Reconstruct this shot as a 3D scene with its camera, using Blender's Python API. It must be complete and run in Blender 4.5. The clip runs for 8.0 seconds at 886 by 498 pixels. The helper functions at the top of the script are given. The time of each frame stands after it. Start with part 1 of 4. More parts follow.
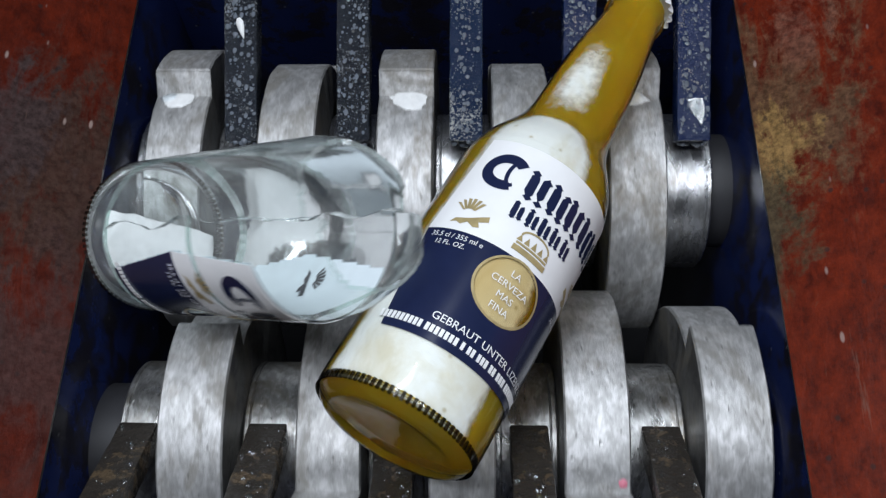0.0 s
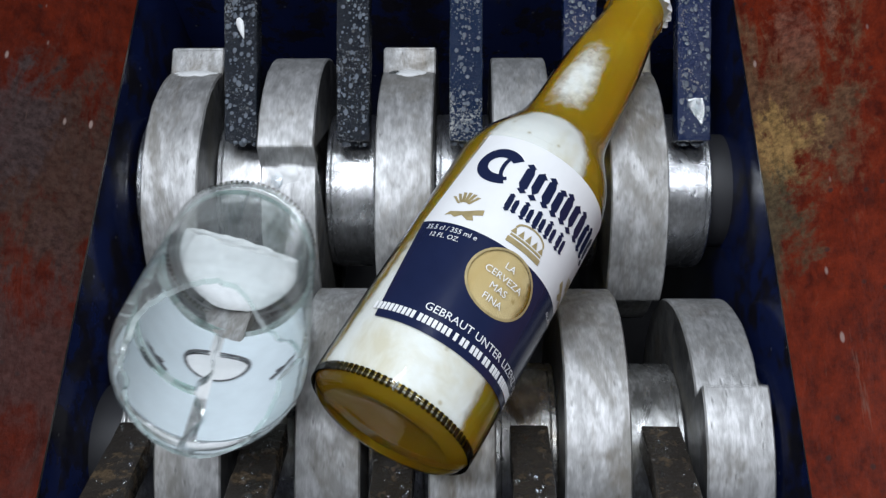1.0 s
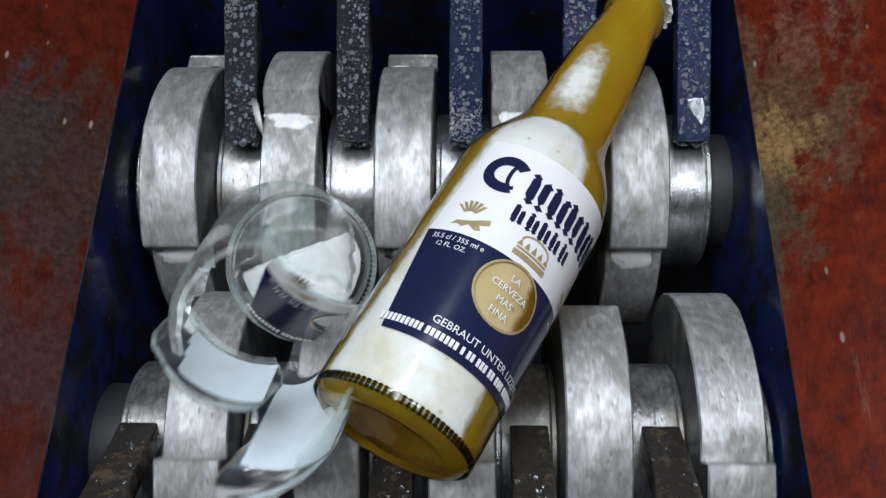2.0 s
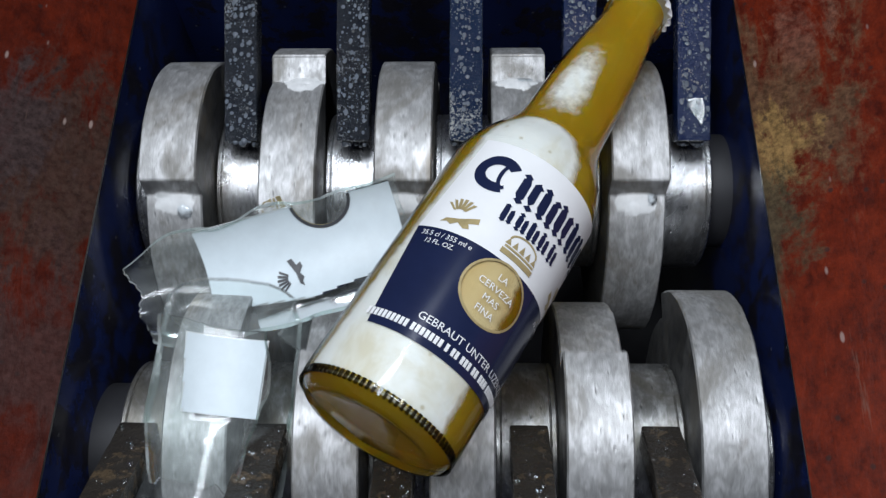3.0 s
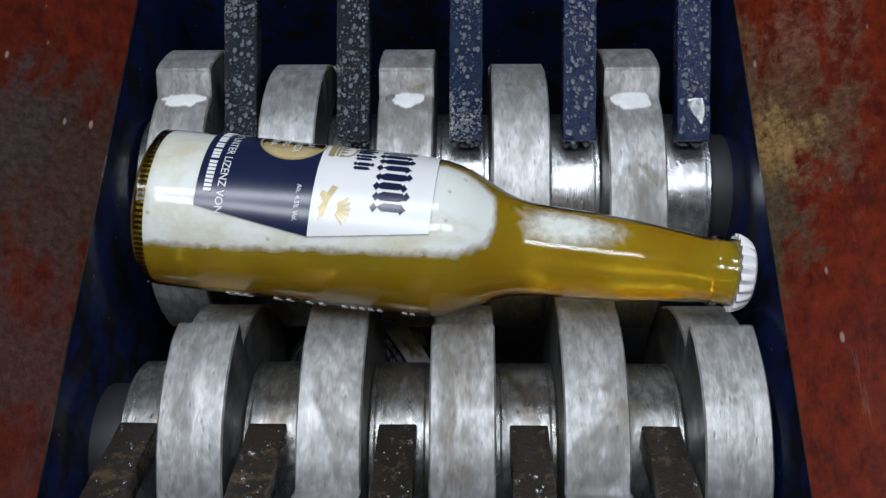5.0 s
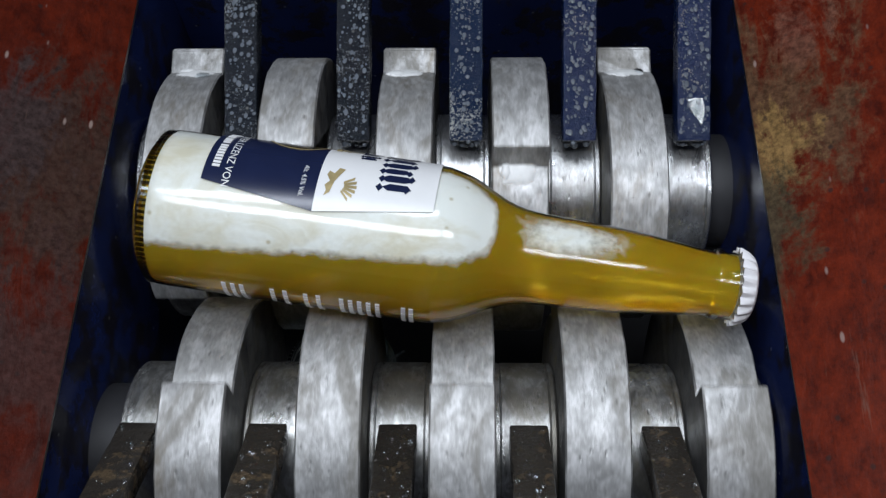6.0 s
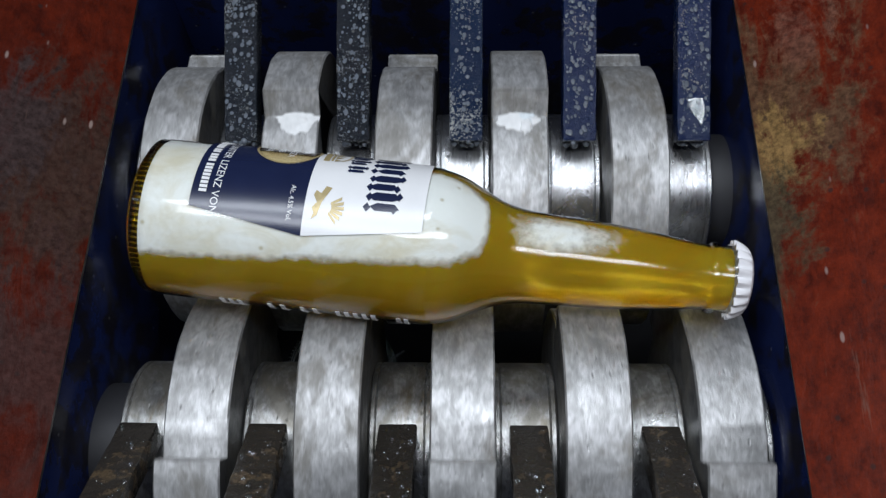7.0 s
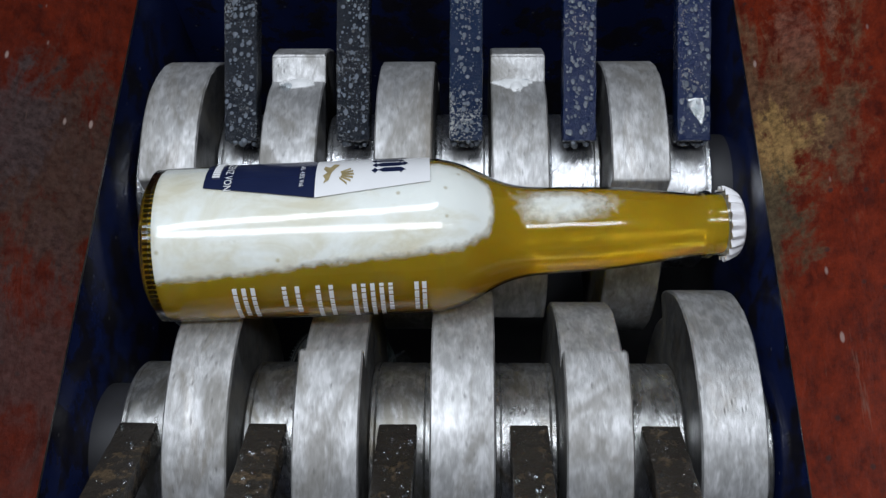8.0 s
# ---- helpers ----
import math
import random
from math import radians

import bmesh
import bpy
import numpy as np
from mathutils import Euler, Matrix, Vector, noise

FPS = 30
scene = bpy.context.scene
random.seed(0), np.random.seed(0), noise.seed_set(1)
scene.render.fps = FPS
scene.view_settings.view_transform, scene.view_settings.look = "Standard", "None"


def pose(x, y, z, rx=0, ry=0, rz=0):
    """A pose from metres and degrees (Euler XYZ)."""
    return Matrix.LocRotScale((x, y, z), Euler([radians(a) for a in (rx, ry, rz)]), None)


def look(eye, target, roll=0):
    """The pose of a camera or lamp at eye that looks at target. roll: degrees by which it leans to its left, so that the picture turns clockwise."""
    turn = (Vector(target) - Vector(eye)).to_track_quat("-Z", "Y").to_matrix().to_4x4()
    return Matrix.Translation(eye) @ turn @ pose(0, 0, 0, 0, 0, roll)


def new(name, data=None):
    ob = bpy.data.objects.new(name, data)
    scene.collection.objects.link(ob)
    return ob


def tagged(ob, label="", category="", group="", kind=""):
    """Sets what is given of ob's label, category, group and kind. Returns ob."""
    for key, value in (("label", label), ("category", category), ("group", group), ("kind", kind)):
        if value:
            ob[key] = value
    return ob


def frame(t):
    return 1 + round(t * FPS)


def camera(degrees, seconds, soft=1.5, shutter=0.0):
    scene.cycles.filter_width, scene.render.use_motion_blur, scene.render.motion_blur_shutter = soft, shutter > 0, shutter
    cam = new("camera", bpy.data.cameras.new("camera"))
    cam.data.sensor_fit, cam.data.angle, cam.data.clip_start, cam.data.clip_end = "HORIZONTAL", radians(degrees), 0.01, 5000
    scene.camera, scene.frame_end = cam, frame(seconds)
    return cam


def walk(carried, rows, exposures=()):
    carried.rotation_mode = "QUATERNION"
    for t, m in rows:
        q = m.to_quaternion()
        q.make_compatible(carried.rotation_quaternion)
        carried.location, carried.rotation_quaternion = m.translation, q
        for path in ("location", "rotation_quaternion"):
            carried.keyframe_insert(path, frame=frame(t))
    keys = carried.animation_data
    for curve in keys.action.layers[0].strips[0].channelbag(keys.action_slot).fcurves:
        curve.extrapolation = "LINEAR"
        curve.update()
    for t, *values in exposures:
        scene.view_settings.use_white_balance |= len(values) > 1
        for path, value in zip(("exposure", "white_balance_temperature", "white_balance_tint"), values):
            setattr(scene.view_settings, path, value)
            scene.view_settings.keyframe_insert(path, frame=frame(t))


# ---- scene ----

# ---------------- camera ----------------
cam = camera(49.5, 8.0, soft=1.35, shutter=0.5)
CAM = pose(0.00537, -0.18179, 0.42411, 26.927, 1.298, 0.815)
walk(cam, [(0.0, CAM), (8.0, CAM)], exposures=[(0.0, 0.18), (1.6, 0.20), (3.2, 0.10), (4.4, 0.0), (8.0, 0.0)])

# ---------------- light ----------------
world = bpy.data.worlds.new("workshop")
scene.world = world
world.use_nodes = True
world.node_tree.nodes["Background"].inputs[0].default_value = (0.62, 0.70, 0.80, 1)
world.node_tree.nodes["Background"].inputs[1].default_value = 0.20
scene.view_settings.exposure = 0.0


def area_lamp(name, eye, target, sx, sy, watts, colour=(1, 1, 1)):
    data = bpy.data.lights.new(name, "AREA")
    data.shape, data.size, data.size_y, data.energy, data.color = "RECTANGLE", sx, sy, watts, colour
    ob = new(name, data)
    ob.matrix_world = look(eye, target)
    return ob


area_lamp("work_lamp", (0.0, -0.15, 0.72), (0.0, 0.0, 0.06), 0.66, 0.10, 3.25, (0.86, 0.915, 1.0))
area_lamp("ceiling_strip_lamp", (-0.20, 0.25, 1.75), (0.0, 0.0, 0.05), 1.2, 0.16, 15.0, (0.84, 0.91, 1.0))

# ---------------- measures ----------------
PITCH, DISC_W = 0.052, 0.0255
SHAFT_Y, DISC_R, SPACER_R, STEP = 0.06695, 0.0717, 0.0385, 0.0115
UP_X, LOW_X = -0.1276, -0.1008
TURN = 2 * math.pi / 3 / 1.25          # radians a second
WALL_L, WALL_R, WALL_Z = -0.155, 0.1315, 0.070


# ---------------- materials ----------------
class Nodes:
    """A small builder for node materials."""

    def __init__(self, name):
        self.mat = bpy.data.materials.new(name)
        self.mat.use_nodes = True
        self.tree = self.mat.node_tree
        self.tree.nodes.clear()
        self.out = self.node("ShaderNodeOutputMaterial")

    def node(self, kind, **inputs):
        n = self.tree.nodes.new(kind)
        return n

    def link(self, a, b):
        self.tree.links.new(a, b)

    def put(self, socket, value):
        if hasattr(value, "is_linked"):
            self.link(value, socket)
        else:
            socket.default_value = value

    def coords(self, scale=(1, 1, 1)):
        c = self.node("ShaderNodeTexCoord")
        m = self.node("ShaderNodeMapping")
        m.inputs["Scale"].default_value = scale
        info = self.node("ShaderNodeObjectInfo")
        shift = self.node("ShaderNodeVectorMath")
        shift.operation = "MULTIPLY_ADD"
        shift.inputs[1].default_value = (3.1, 1.7, 2.3)
        self.link(info.outputs["Random"], shift.inputs[0])
        self.link(c.outputs["Object"], shift.inputs[2])
        self.link(shift.outputs[0], m.inputs["Vector"])
        return m.outputs["Vector"]

    def noise(self, scale, detail=4, rough=0.55, stretch=(1, 1, 1), warp=0.0):
        n = self.node("ShaderNodeTexNoise")
        n.inputs["Scale"].default_value = scale
        n.inputs["Detail"].default_value = detail
        n.inputs["Roughness"].default_value = rough
        n.inputs["Distortion"].default_value = warp
        self.link(self.coords(stretch), n.inputs["Vector"])
        return n.outputs["Fac"]

    def cells(self, scale, stretch=(1, 1, 1)):
        n = self.node("ShaderNodeTexVoronoi")
        n.inputs["Scale"].default_value = scale
        self.link(self.coords(stretch), n.inputs["Vector"])
        return n.outputs["Distance"]

    def near(self, place, reach, stretch=(1, 1, 1)):
        """1 at a place of the object, falling to 0 at reach metres from it."""
        c = self.node("ShaderNodeTexCoord")
        d = self.node("ShaderNodeVectorMath")
        d.operation = "SUBTRACT"
        self.link(c.outputs["Object"], d.inputs[0])
        d.inputs[1].default_value = place
        k = self.node("ShaderNodeVectorMath")
        k.operation = "MULTIPLY"
        self.link(d.outputs[0], k.inputs[0])
        k.inputs[1].default_value = stretch
        m = self.node("ShaderNodeVectorMath")
        m.operation = "LENGTH"
        self.link(k.outputs[0], m.inputs[0])
        return self.maths("MAXIMUM", self.maths("SUBTRACT", 1.0, self.maths("DIVIDE", m.outputs["Value"], reach)), 0.0)

    def ramp(self, fac, stops):
        r = self.node("ShaderNodeValToRGB")
        els = r.color_ramp.elements
        while len(els) < len(stops):
            els.new(0.5)
        for e, (p, c) in zip(els, stops):
            e.position = p
            e.color = (c, c, c, 1) if isinstance(c, float) else (*c, 1)
        self.link(fac, r.inputs["Fac"])
        return r.outputs["Color"]

    def mix(self, fac, a, b, kind="MIX"):
        m = self.node("ShaderNodeMix")
        m.data_type, m.blend_type = "RGBA", kind
        self.put(m.inputs[0], fac)
        for socket, v in ((m.inputs[6], a), (m.inputs[7], b)):
            self.put(socket, (*v, 1) if isinstance(v, tuple) and len(v) == 3 else v)
        return m.outputs[2]

    def maths(self, kind, a, b):
        m = self.node("ShaderNodeMath")
        m.operation = kind
        self.put(m.inputs[0], a)
        self.put(m.inputs[1], b)
        return m.outputs[0]

    def bump(self, height, strength, distance):
        b = self.node("ShaderNodeBump")
        b.inputs["Strength"].default_value = strength
        b.inputs["Distance"].default_value = distance
        self.link(height, b.inputs["Height"])
        return b.outputs["Normal"]

    def principled(self, **values):
        p = self.node("ShaderNodeBsdfPrincipled")
        for key, v in values.items():
            socket = p.inputs[key.replace("_", " ")]
            self.put(socket, (*v, 1) if isinstance(v, tuple) and len(v) == 3 and socket.type == "RGBA" else v)
        return p

    def done(self, shader):
        self.link(shader, self.out.inputs["Surface"])
        return self.mat


def steel(name, tone, rough, dirt, stretch, metal):
    n = Nodes(name)
    streak = n.noise(1.0, 6, 0.65, stretch)
    blot = n.noise(120, 9, 0.74, (1.8, 1, 1), 0.4)
    grime = n.noise(21, 8, 0.68, (1.5, 1, 1), 1.0)
    rust = n.noise(12, 7, 0.70, (2.2, 1, 1), 0.6)
    nick = n.ramp(n.cells(150, (1.6, 0.8, 0.8)), [(0.07, 1.0), (0.17, 0.0)])
    fine = n.noise(420, 4, 0.6, (1.5, 0.5, 0.5))
    base = n.ramp(streak, [(0.28, tuple(c * 0.82 for c in tone)), (0.5, tone), (0.74, tuple(min(1.0, c * 1.16) for c in tone))])
    base = n.mix(n.ramp(fine, [(0.45, 0.0), (0.70, 0.45)]), base, (0.24, 0.24, 0.235))
    base = n.mix(n.ramp(blot, [(0.42, 0.0), (0.56, dirt)]), base, (0.20, 0.20, 0.19))
    base = n.mix(n.ramp(grime, [(0.50, 0.0), (0.60, dirt)]), base, (0.19, 0.175, 0.145))
    base = n.mix(n.ramp(rust, [(0.56, 0.0), (0.68, dirt)]), base, (0.155, 0.115, 0.062))
    base = n.mix(n.maths("MULTIPLY", nick, dirt * 0.55), base, (0.07, 0.07, 0.065))
    r = n.maths("ADD", n.maths("MULTIPLY", n.ramp(grime, [(0.35, 0.0), (0.65, 1.0)]), 0.30), rough)
    hgt = n.maths("ADD", n.maths("MULTIPLY", streak, 0.5), n.maths("SUBTRACT", n.maths("MULTIPLY", blot, 1.5), n.maths("MULTIPLY", nick, 0.7)))
    return n.done(n.principled(Base_Color=base, Metallic=metal, Roughness=r, Normal=n.bump(hgt, 0.45, 0.0005)).outputs[0])


def worn_paint(name, paint, under, amount, rough, lumps=0.0012, specks=0.3, spread=0.3, grain=170):
    n = Nodes(name)
    big = n.noise(22, 6, 0.6, warp=0.8)
    small = n.noise(grain, 5, 0.65)
    tone = n.noise(7, 4, 0.6)
    wear = n.ramp(n.maths("ADD", n.maths("MULTIPLY", big, 0.45), n.maths("MULTIPLY", small, 0.55)), [(amount, 0.0), (amount + 0.07, 1.0)])
    base = n.mix(n.ramp(tone, [(0.3, 0.0), (0.7, 1.0)]), tuple(c * 0.6 for c in paint), paint)
    base = n.mix(wear, base, under)
    bits = n.ramp(n.cells(95), [(0.03, specks), (0.09, 0.0)])
    base = n.mix(bits, base, (0.62, 0.62, 0.6))
    r = n.maths("ADD", n.maths("MULTIPLY", small, spread), rough)
    hgt = n.maths("ADD", n.maths("MULTIPLY", small, 0.7), n.maths("MULTIPLY", big, 0.8))
    return n.done(n.principled(Base_Color=base, Metallic=n.maths("MULTIPLY", wear, 0.25), Roughness=r, Normal=n.bump(hgt, 0.6, lumps)).outputs[0])


def plain(name, colour, rough=0.5, metal=0.0, spread=0.25, scale=60, relief=0.0004):
    n = Nodes(name)
    v = n.noise(scale, 5, 0.6)
    base = n.mix(n.ramp(v, [(0.3, 0.0), (0.7, 1.0)]), tuple(c * (1 - spread) for c in colour), colour)
    return n.done(n.principled(Base_Color=base, Metallic=metal, Roughness=rough, Normal=n.bump(v, 0.3, relief)).outputs[0])


def thin_glass(name, tint, cloud=0.0):
    """A thin wall of glass: clear, with a Fresnel gloss and a little haze."""
    n = Nodes(name)
    clear = n.node("ShaderNodeBsdfTransparent")
    clear.inputs[0].default_value = (*tint, 1)
    gloss = n.node("ShaderNodeBsdfGlossy")
    gloss.inputs["Roughness"].default_value = 0.10
    fres = n.node("ShaderNodeFresnel")
    fres.inputs["IOR"].default_value = 1.5
    n.link(n.bump(n.noise(55, 3), 0.25, 0.001), gloss.inputs["Normal"])
    m = n.node("ShaderNodeMixShader")
    n.link(fres.outputs[0], m.inputs[0])
    n.link(clear.outputs[0], m.inputs[1])
    n.link(gloss.outputs[0], m.inputs[2])
    if not cloud:
        return n.done(m.outputs[0])
    haze = n.node("ShaderNodeBsdfDiffuse")
    haze.inputs[0].default_value = (0.75, 0.8, 0.8, 1)
    k = n.node("ShaderNodeMixShader")
    n.link(n.maths("MULTIPLY", n.ramp(n.noise(45, 4, warp=0.8), [(0.35, 0.15), (0.7, 1.0)]), cloud), k.inputs[0])
    n.link(m.outputs[0], k.inputs[1])
    n.link(haze.outputs[0], k.inputs[2])
    return n.done(k.outputs[0])


DISC_STEEL = steel("ground_disc_steel", (0.55, 0.55, 0.555), 0.40, 0.52, (230, 18, 18), 0.62)
# disc sides: the dark chamber that bare steel mirrors, put into the base colour
FLANK_STEEL = steel("shade_darkened_flank_steel", (0.085, 0.085, 0.09), 0.30, 0.60, (14, 60, 60), 0.55)
STAINED_STEEL = steel("rust_stained_spacer_steel", (0.50, 0.50, 0.50), 0.20, 0.80, (330, 9, 9), 0.85)
SPACER_STEEL = steel("turned_spacer_steel", (0.60, 0.61, 0.63), 0.15, 0.38, (330, 9, 9), 0.92)
# bars' pale flecks: chipped metal, with wet glints put into the colour too
COMB_BLUE = worn_paint("wet_blue_comb_paint", (0.004, 0.016, 0.072), (0.32, 0.31, 0.28), 0.560, 0.08, 0.0030, 0.2, 0.20, 600)
COMB_PAINT = worn_paint("wet_dark_blue_comb_paint", (0.007, 0.022, 0.066), (0.40, 0.41, 0.39), 0.530, 0.08, 0.0034, 0.25, 0.20, 900)
COMB_BLACK = worn_paint("wet_black_comb_steel", (0.012, 0.016, 0.024), (0.24, 0.25, 0.26), 0.542, 0.08, 0.0036, 0.2, 0.20, 900)
COMB_OILY = worn_paint("oily_brown_comb_steel", (0.030, 0.026, 0.022), (0.105, 0.075, 0.045), 0.54, 0.10, 0.0026, 0.10)
BLUE = worn_paint("scratched_blue_paint", (0.011, 0.019, 0.080), (0.016, 0.015, 0.024), 0.49, 0.06, 0.0004, 0.14, 0.26, 60)


def red_paint(name, tone, stain, patches):
    """Scuffed red paint; patches are brown rubbed places (place, reach, strength) with ragged edges."""
    n = Nodes(name)
    broad = n.noise(9.0, 10, 0.74, (1.5, 0.8, 1), 0.8)
    streaks = n.noise(34, 9, 0.74, (1.4, 0.55, 1), 0.7)
    fine = n.noise(110, 9, 0.78, (1, 0.7, 1))
    grit = n.noise(330, 6, 0.7)
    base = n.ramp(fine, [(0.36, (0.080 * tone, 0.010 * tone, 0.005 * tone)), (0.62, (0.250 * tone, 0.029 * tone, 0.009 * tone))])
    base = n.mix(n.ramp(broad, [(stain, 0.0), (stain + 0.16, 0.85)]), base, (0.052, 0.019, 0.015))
    ragged = n.maths("ADD", n.maths("MULTIPLY", streaks, 0.9), n.maths("MULTIPLY", fine, 0.6))
    for place, reach, strength, colour in patches:
        k = n.maths("ADD", n.near(place, reach, (1, 0.6, 1)), n.maths("MULTIPLY", n.maths("SUBTRACT", ragged, 0.76), 2.3))
        mottled = n.mix(n.ramp(grit, [(0.36, 0.0), (0.64, 1.0)]), tuple(c * 0.55 for c in colour), tuple(c * 1.55 for c in colour))
        base = n.mix(n.ramp(k, [(0.42, 0.0), (0.70, strength)]), base, mottled)
    scratch = n.ramp(n.noise(1.0, 5, 0.7, (260, 22, 120)), [(0.66, 0.0), (0.74, 0.4)])
    base = n.mix(scratch, base, (0.17, 0.10, 0.075))
    base = n.mix(n.ramp(n.cells(62, (1.4, 0.5, 1)), [(0.045, 0.6), (0.08, 0.0)]), base, (0.36, 0.27, 0.24))
    base = n.mix(n.ramp(n.cells(110), [(0.07, 0.7), (0.15, 0.0)]), base, (0.025, 0.016, 0.015))
    hgt = n.maths("ADD", n.maths("ADD", n.maths("MULTIPLY", fine, 0.5), streaks), n.maths("MULTIPLY", grit, 0.25))
    r = n.maths("ADD", n.maths("MULTIPLY", streaks, 0.35), 0.22)
    p = n.principled(Base_Color=base, Roughness=r, Normal=n.bump(hgt, 0.5, 0.0011))
    p.inputs["Specular IOR Level"].default_value = 0.16
    return n.done(p.outputs[0])


# left sheet: base red at 0.40, darker than the right's 0.60, plus brown patches
RED_DARK = red_paint("darker_stained_red_hopper_paint", 0.40, 0.54, [
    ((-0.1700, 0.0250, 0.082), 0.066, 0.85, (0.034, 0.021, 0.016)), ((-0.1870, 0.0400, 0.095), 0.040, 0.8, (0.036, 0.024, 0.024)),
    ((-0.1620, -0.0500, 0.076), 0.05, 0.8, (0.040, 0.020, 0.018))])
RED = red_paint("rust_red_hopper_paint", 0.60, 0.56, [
    ((0.1400, 0.0650, 0.076), 0.075, 0.92, (0.082, 0.044, 0.024)), ((0.1390, 0.0420, 0.076), 0.030, 0.9, (0.200, 0.120, 0.045)),
    ((0.1330, 0.0050, 0.070), 0.040, 0.9, (0.050, 0.038, 0.022)), ((0.1500, 0.0980, 0.085), 0.035, 0.8, (0.120, 0.045, 0.030))])
DARK = plain("black_grease", (0.028, 0.028, 0.032), 0.55)
SPLASH = plain("dried_splash", (0.50, 0.46, 0.44), 0.5, 0.0, 0.2, 300, 0.0003)
RIM = plain("bare_steel_rim", (0.30, 0.29, 0.28), 0.4, 0.8)
CONCRETE = plain("concrete", (0.26, 0.25, 0.24), 0.85, 0.0, 0.3, 5)
PLASTER = plain("grey_plaster", (0.42, 0.42, 0.41), 0.9, 0.0, 0.15, 3)
CLEAR = thin_glass("clear_glass", (0.93, 0.97, 0.95))
SHARD = thin_glass("wet_clear_glass", (0.91, 0.95, 0.94), 0.13)
KNURL = thin_glass("moulded_glass_rib", (0.20, 0.19, 0.14))
OVAL_TINT = thin_glass("amber_tinted_oval", (0.80, 0.62, 0.34))
EDGE = thin_glass("broken_glass_edge", (0.66, 0.78, 0.74), 0.40)
WHITE = plain("white_label_enamel", (0.80, 0.81, 0.82), 0.30, 0.0, 0.06, 90, 0.0001)
NAVY = plain("navy_label_enamel", (0.012, 0.018, 0.055), 0.22, 0.0, 0.15, 90, 0.0001)
BACKPRINT = plain("pale_label_back", (0.66, 0.74, 0.78), 0.45, 0.0, 0.10, 90, 0.0001)
GOLD = plain("gold_print", (0.50, 0.40, 0.20), 0.35, 0.25, 0.3, 300, 0.0001)
GREY = plain("dark_back_print", (0.060, 0.062, 0.070), 0.45, 0.0, 0.3, 200, 0.0001)
CAPWHITE = plain("white_cap_paint", (0.80, 0.80, 0.82), 0.3, 0.0, 0.05, 90, 0.0001)
WOOD = plain("pale_stick_wood", (0.46, 0.30, 0.15), 0.6, 0.0, 0.35, 40)


def beer_material():
    n = Nodes("amber_beer")
    v = n.noise(24, 4, 0.5, warp=0.5)
    base = n.ramp(v, [(0.3, (0.78, 0.50, 0.025)), (0.7, (0.90, 0.64, 0.055))])
    p = n.principled(Base_Color=base, Roughness=0.09, Normal=n.bump(v, 0.25, 0.0008))
    p.inputs["IOR"].default_value = 1.30
    p.inputs["Transmission Weight"].default_value = 0.76
    p.inputs["Subsurface Weight"].default_value = 0.6
    p.inputs["Subsurface Scale"].default_value = 0.5
    p.inputs["Subsurface Radius"].default_value = (0.03, 0.018, 0.003)
    return n.done(p.outputs[0])


def foam_material():
    """Foam, opaque where it is thick and fading where it is thin."""
    n = Nodes("beer_foam")
    v = n.noise(42, 6, 0.65, (0.7, 1, 1), 0.7)
    fine = n.noise(260, 4, 0.6)
    base = n.mix(n.ramp(v, [(0.44, 0.0), (0.64, 0.7)]), (0.77, 0.775, 0.765), (0.58, 0.52, 0.38))
    base = n.mix(n.ramp(n.cells(105), [(0.05, 0.55), (0.12, 0.0)]), base, (0.34, 0.27, 0.13))
    skin = n.principled(Base_Color=base, Roughness=0.5, Normal=n.bump(n.cells(330), 0.3, 0.0005))
    thick = n.node("ShaderNodeAttribute")
    thick.attribute_name = "thickness"
    k = n.maths("ADD", thick.outputs["Fac"], n.maths("MULTIPLY", n.maths("SUBTRACT", n.maths("ADD", v, fine), 1.0), 0.55))
    clear = n.node("ShaderNodeBsdfTransparent")
    m = n.node("ShaderNodeMixShader")
    n.link(n.ramp(k, [(0.10, 0.0), (0.54, 0.82)]), m.inputs[0])
    n.link(clear.outputs[0], m.inputs[1])
    n.link(skin.outputs[0], m.inputs[2])
    return n.done(m.outputs[0])


BEER, FOAM = beer_material(), foam_material()
SUDS = plain("white_suds", (0.82, 0.83, 0.83), 0.4, 0.0, 0.15, 300, 0.0008)
DROP = thin_glass("water_drop", (0.92, 0.95, 0.97))
# glints of the water drops put into the beads' paler base colour
BEAD = plain("wet_glint_bead", (0.14, 0.16, 0.19), 0.05, 0.0, 0.3, 90, 0.0001)


# ---------------- mesh helpers ----------------
def thing(name, label, category, group="", kind=""):
    return tagged(new(name), label, category, group, kind)


def mesh_of(bm, name, material, smooth=True):
    bmesh.ops.recalc_face_normals(bm, faces=bm.faces)
    data = bpy.data.meshes.new(name)
    bm.to_mesh(data)
    bm.free()
    data.materials.append(material)
    if smooth:
        for p in data.polygons:
            p.use_smooth = True
        data.set_sharp_from_angle(angle=radians(34))
    return data


def part(name, bm, material, parent, label="", smooth=True):
    ob = new(name, mesh_of(bm, name, material, smooth))
    ob.parent = parent
    return tagged(ob, label)


def solid(name, bm, material, label, category, kind="", group="", smooth=True):
    return tagged(new(name, mesh_of(bm, name, material, smooth)), label, category, group, kind)


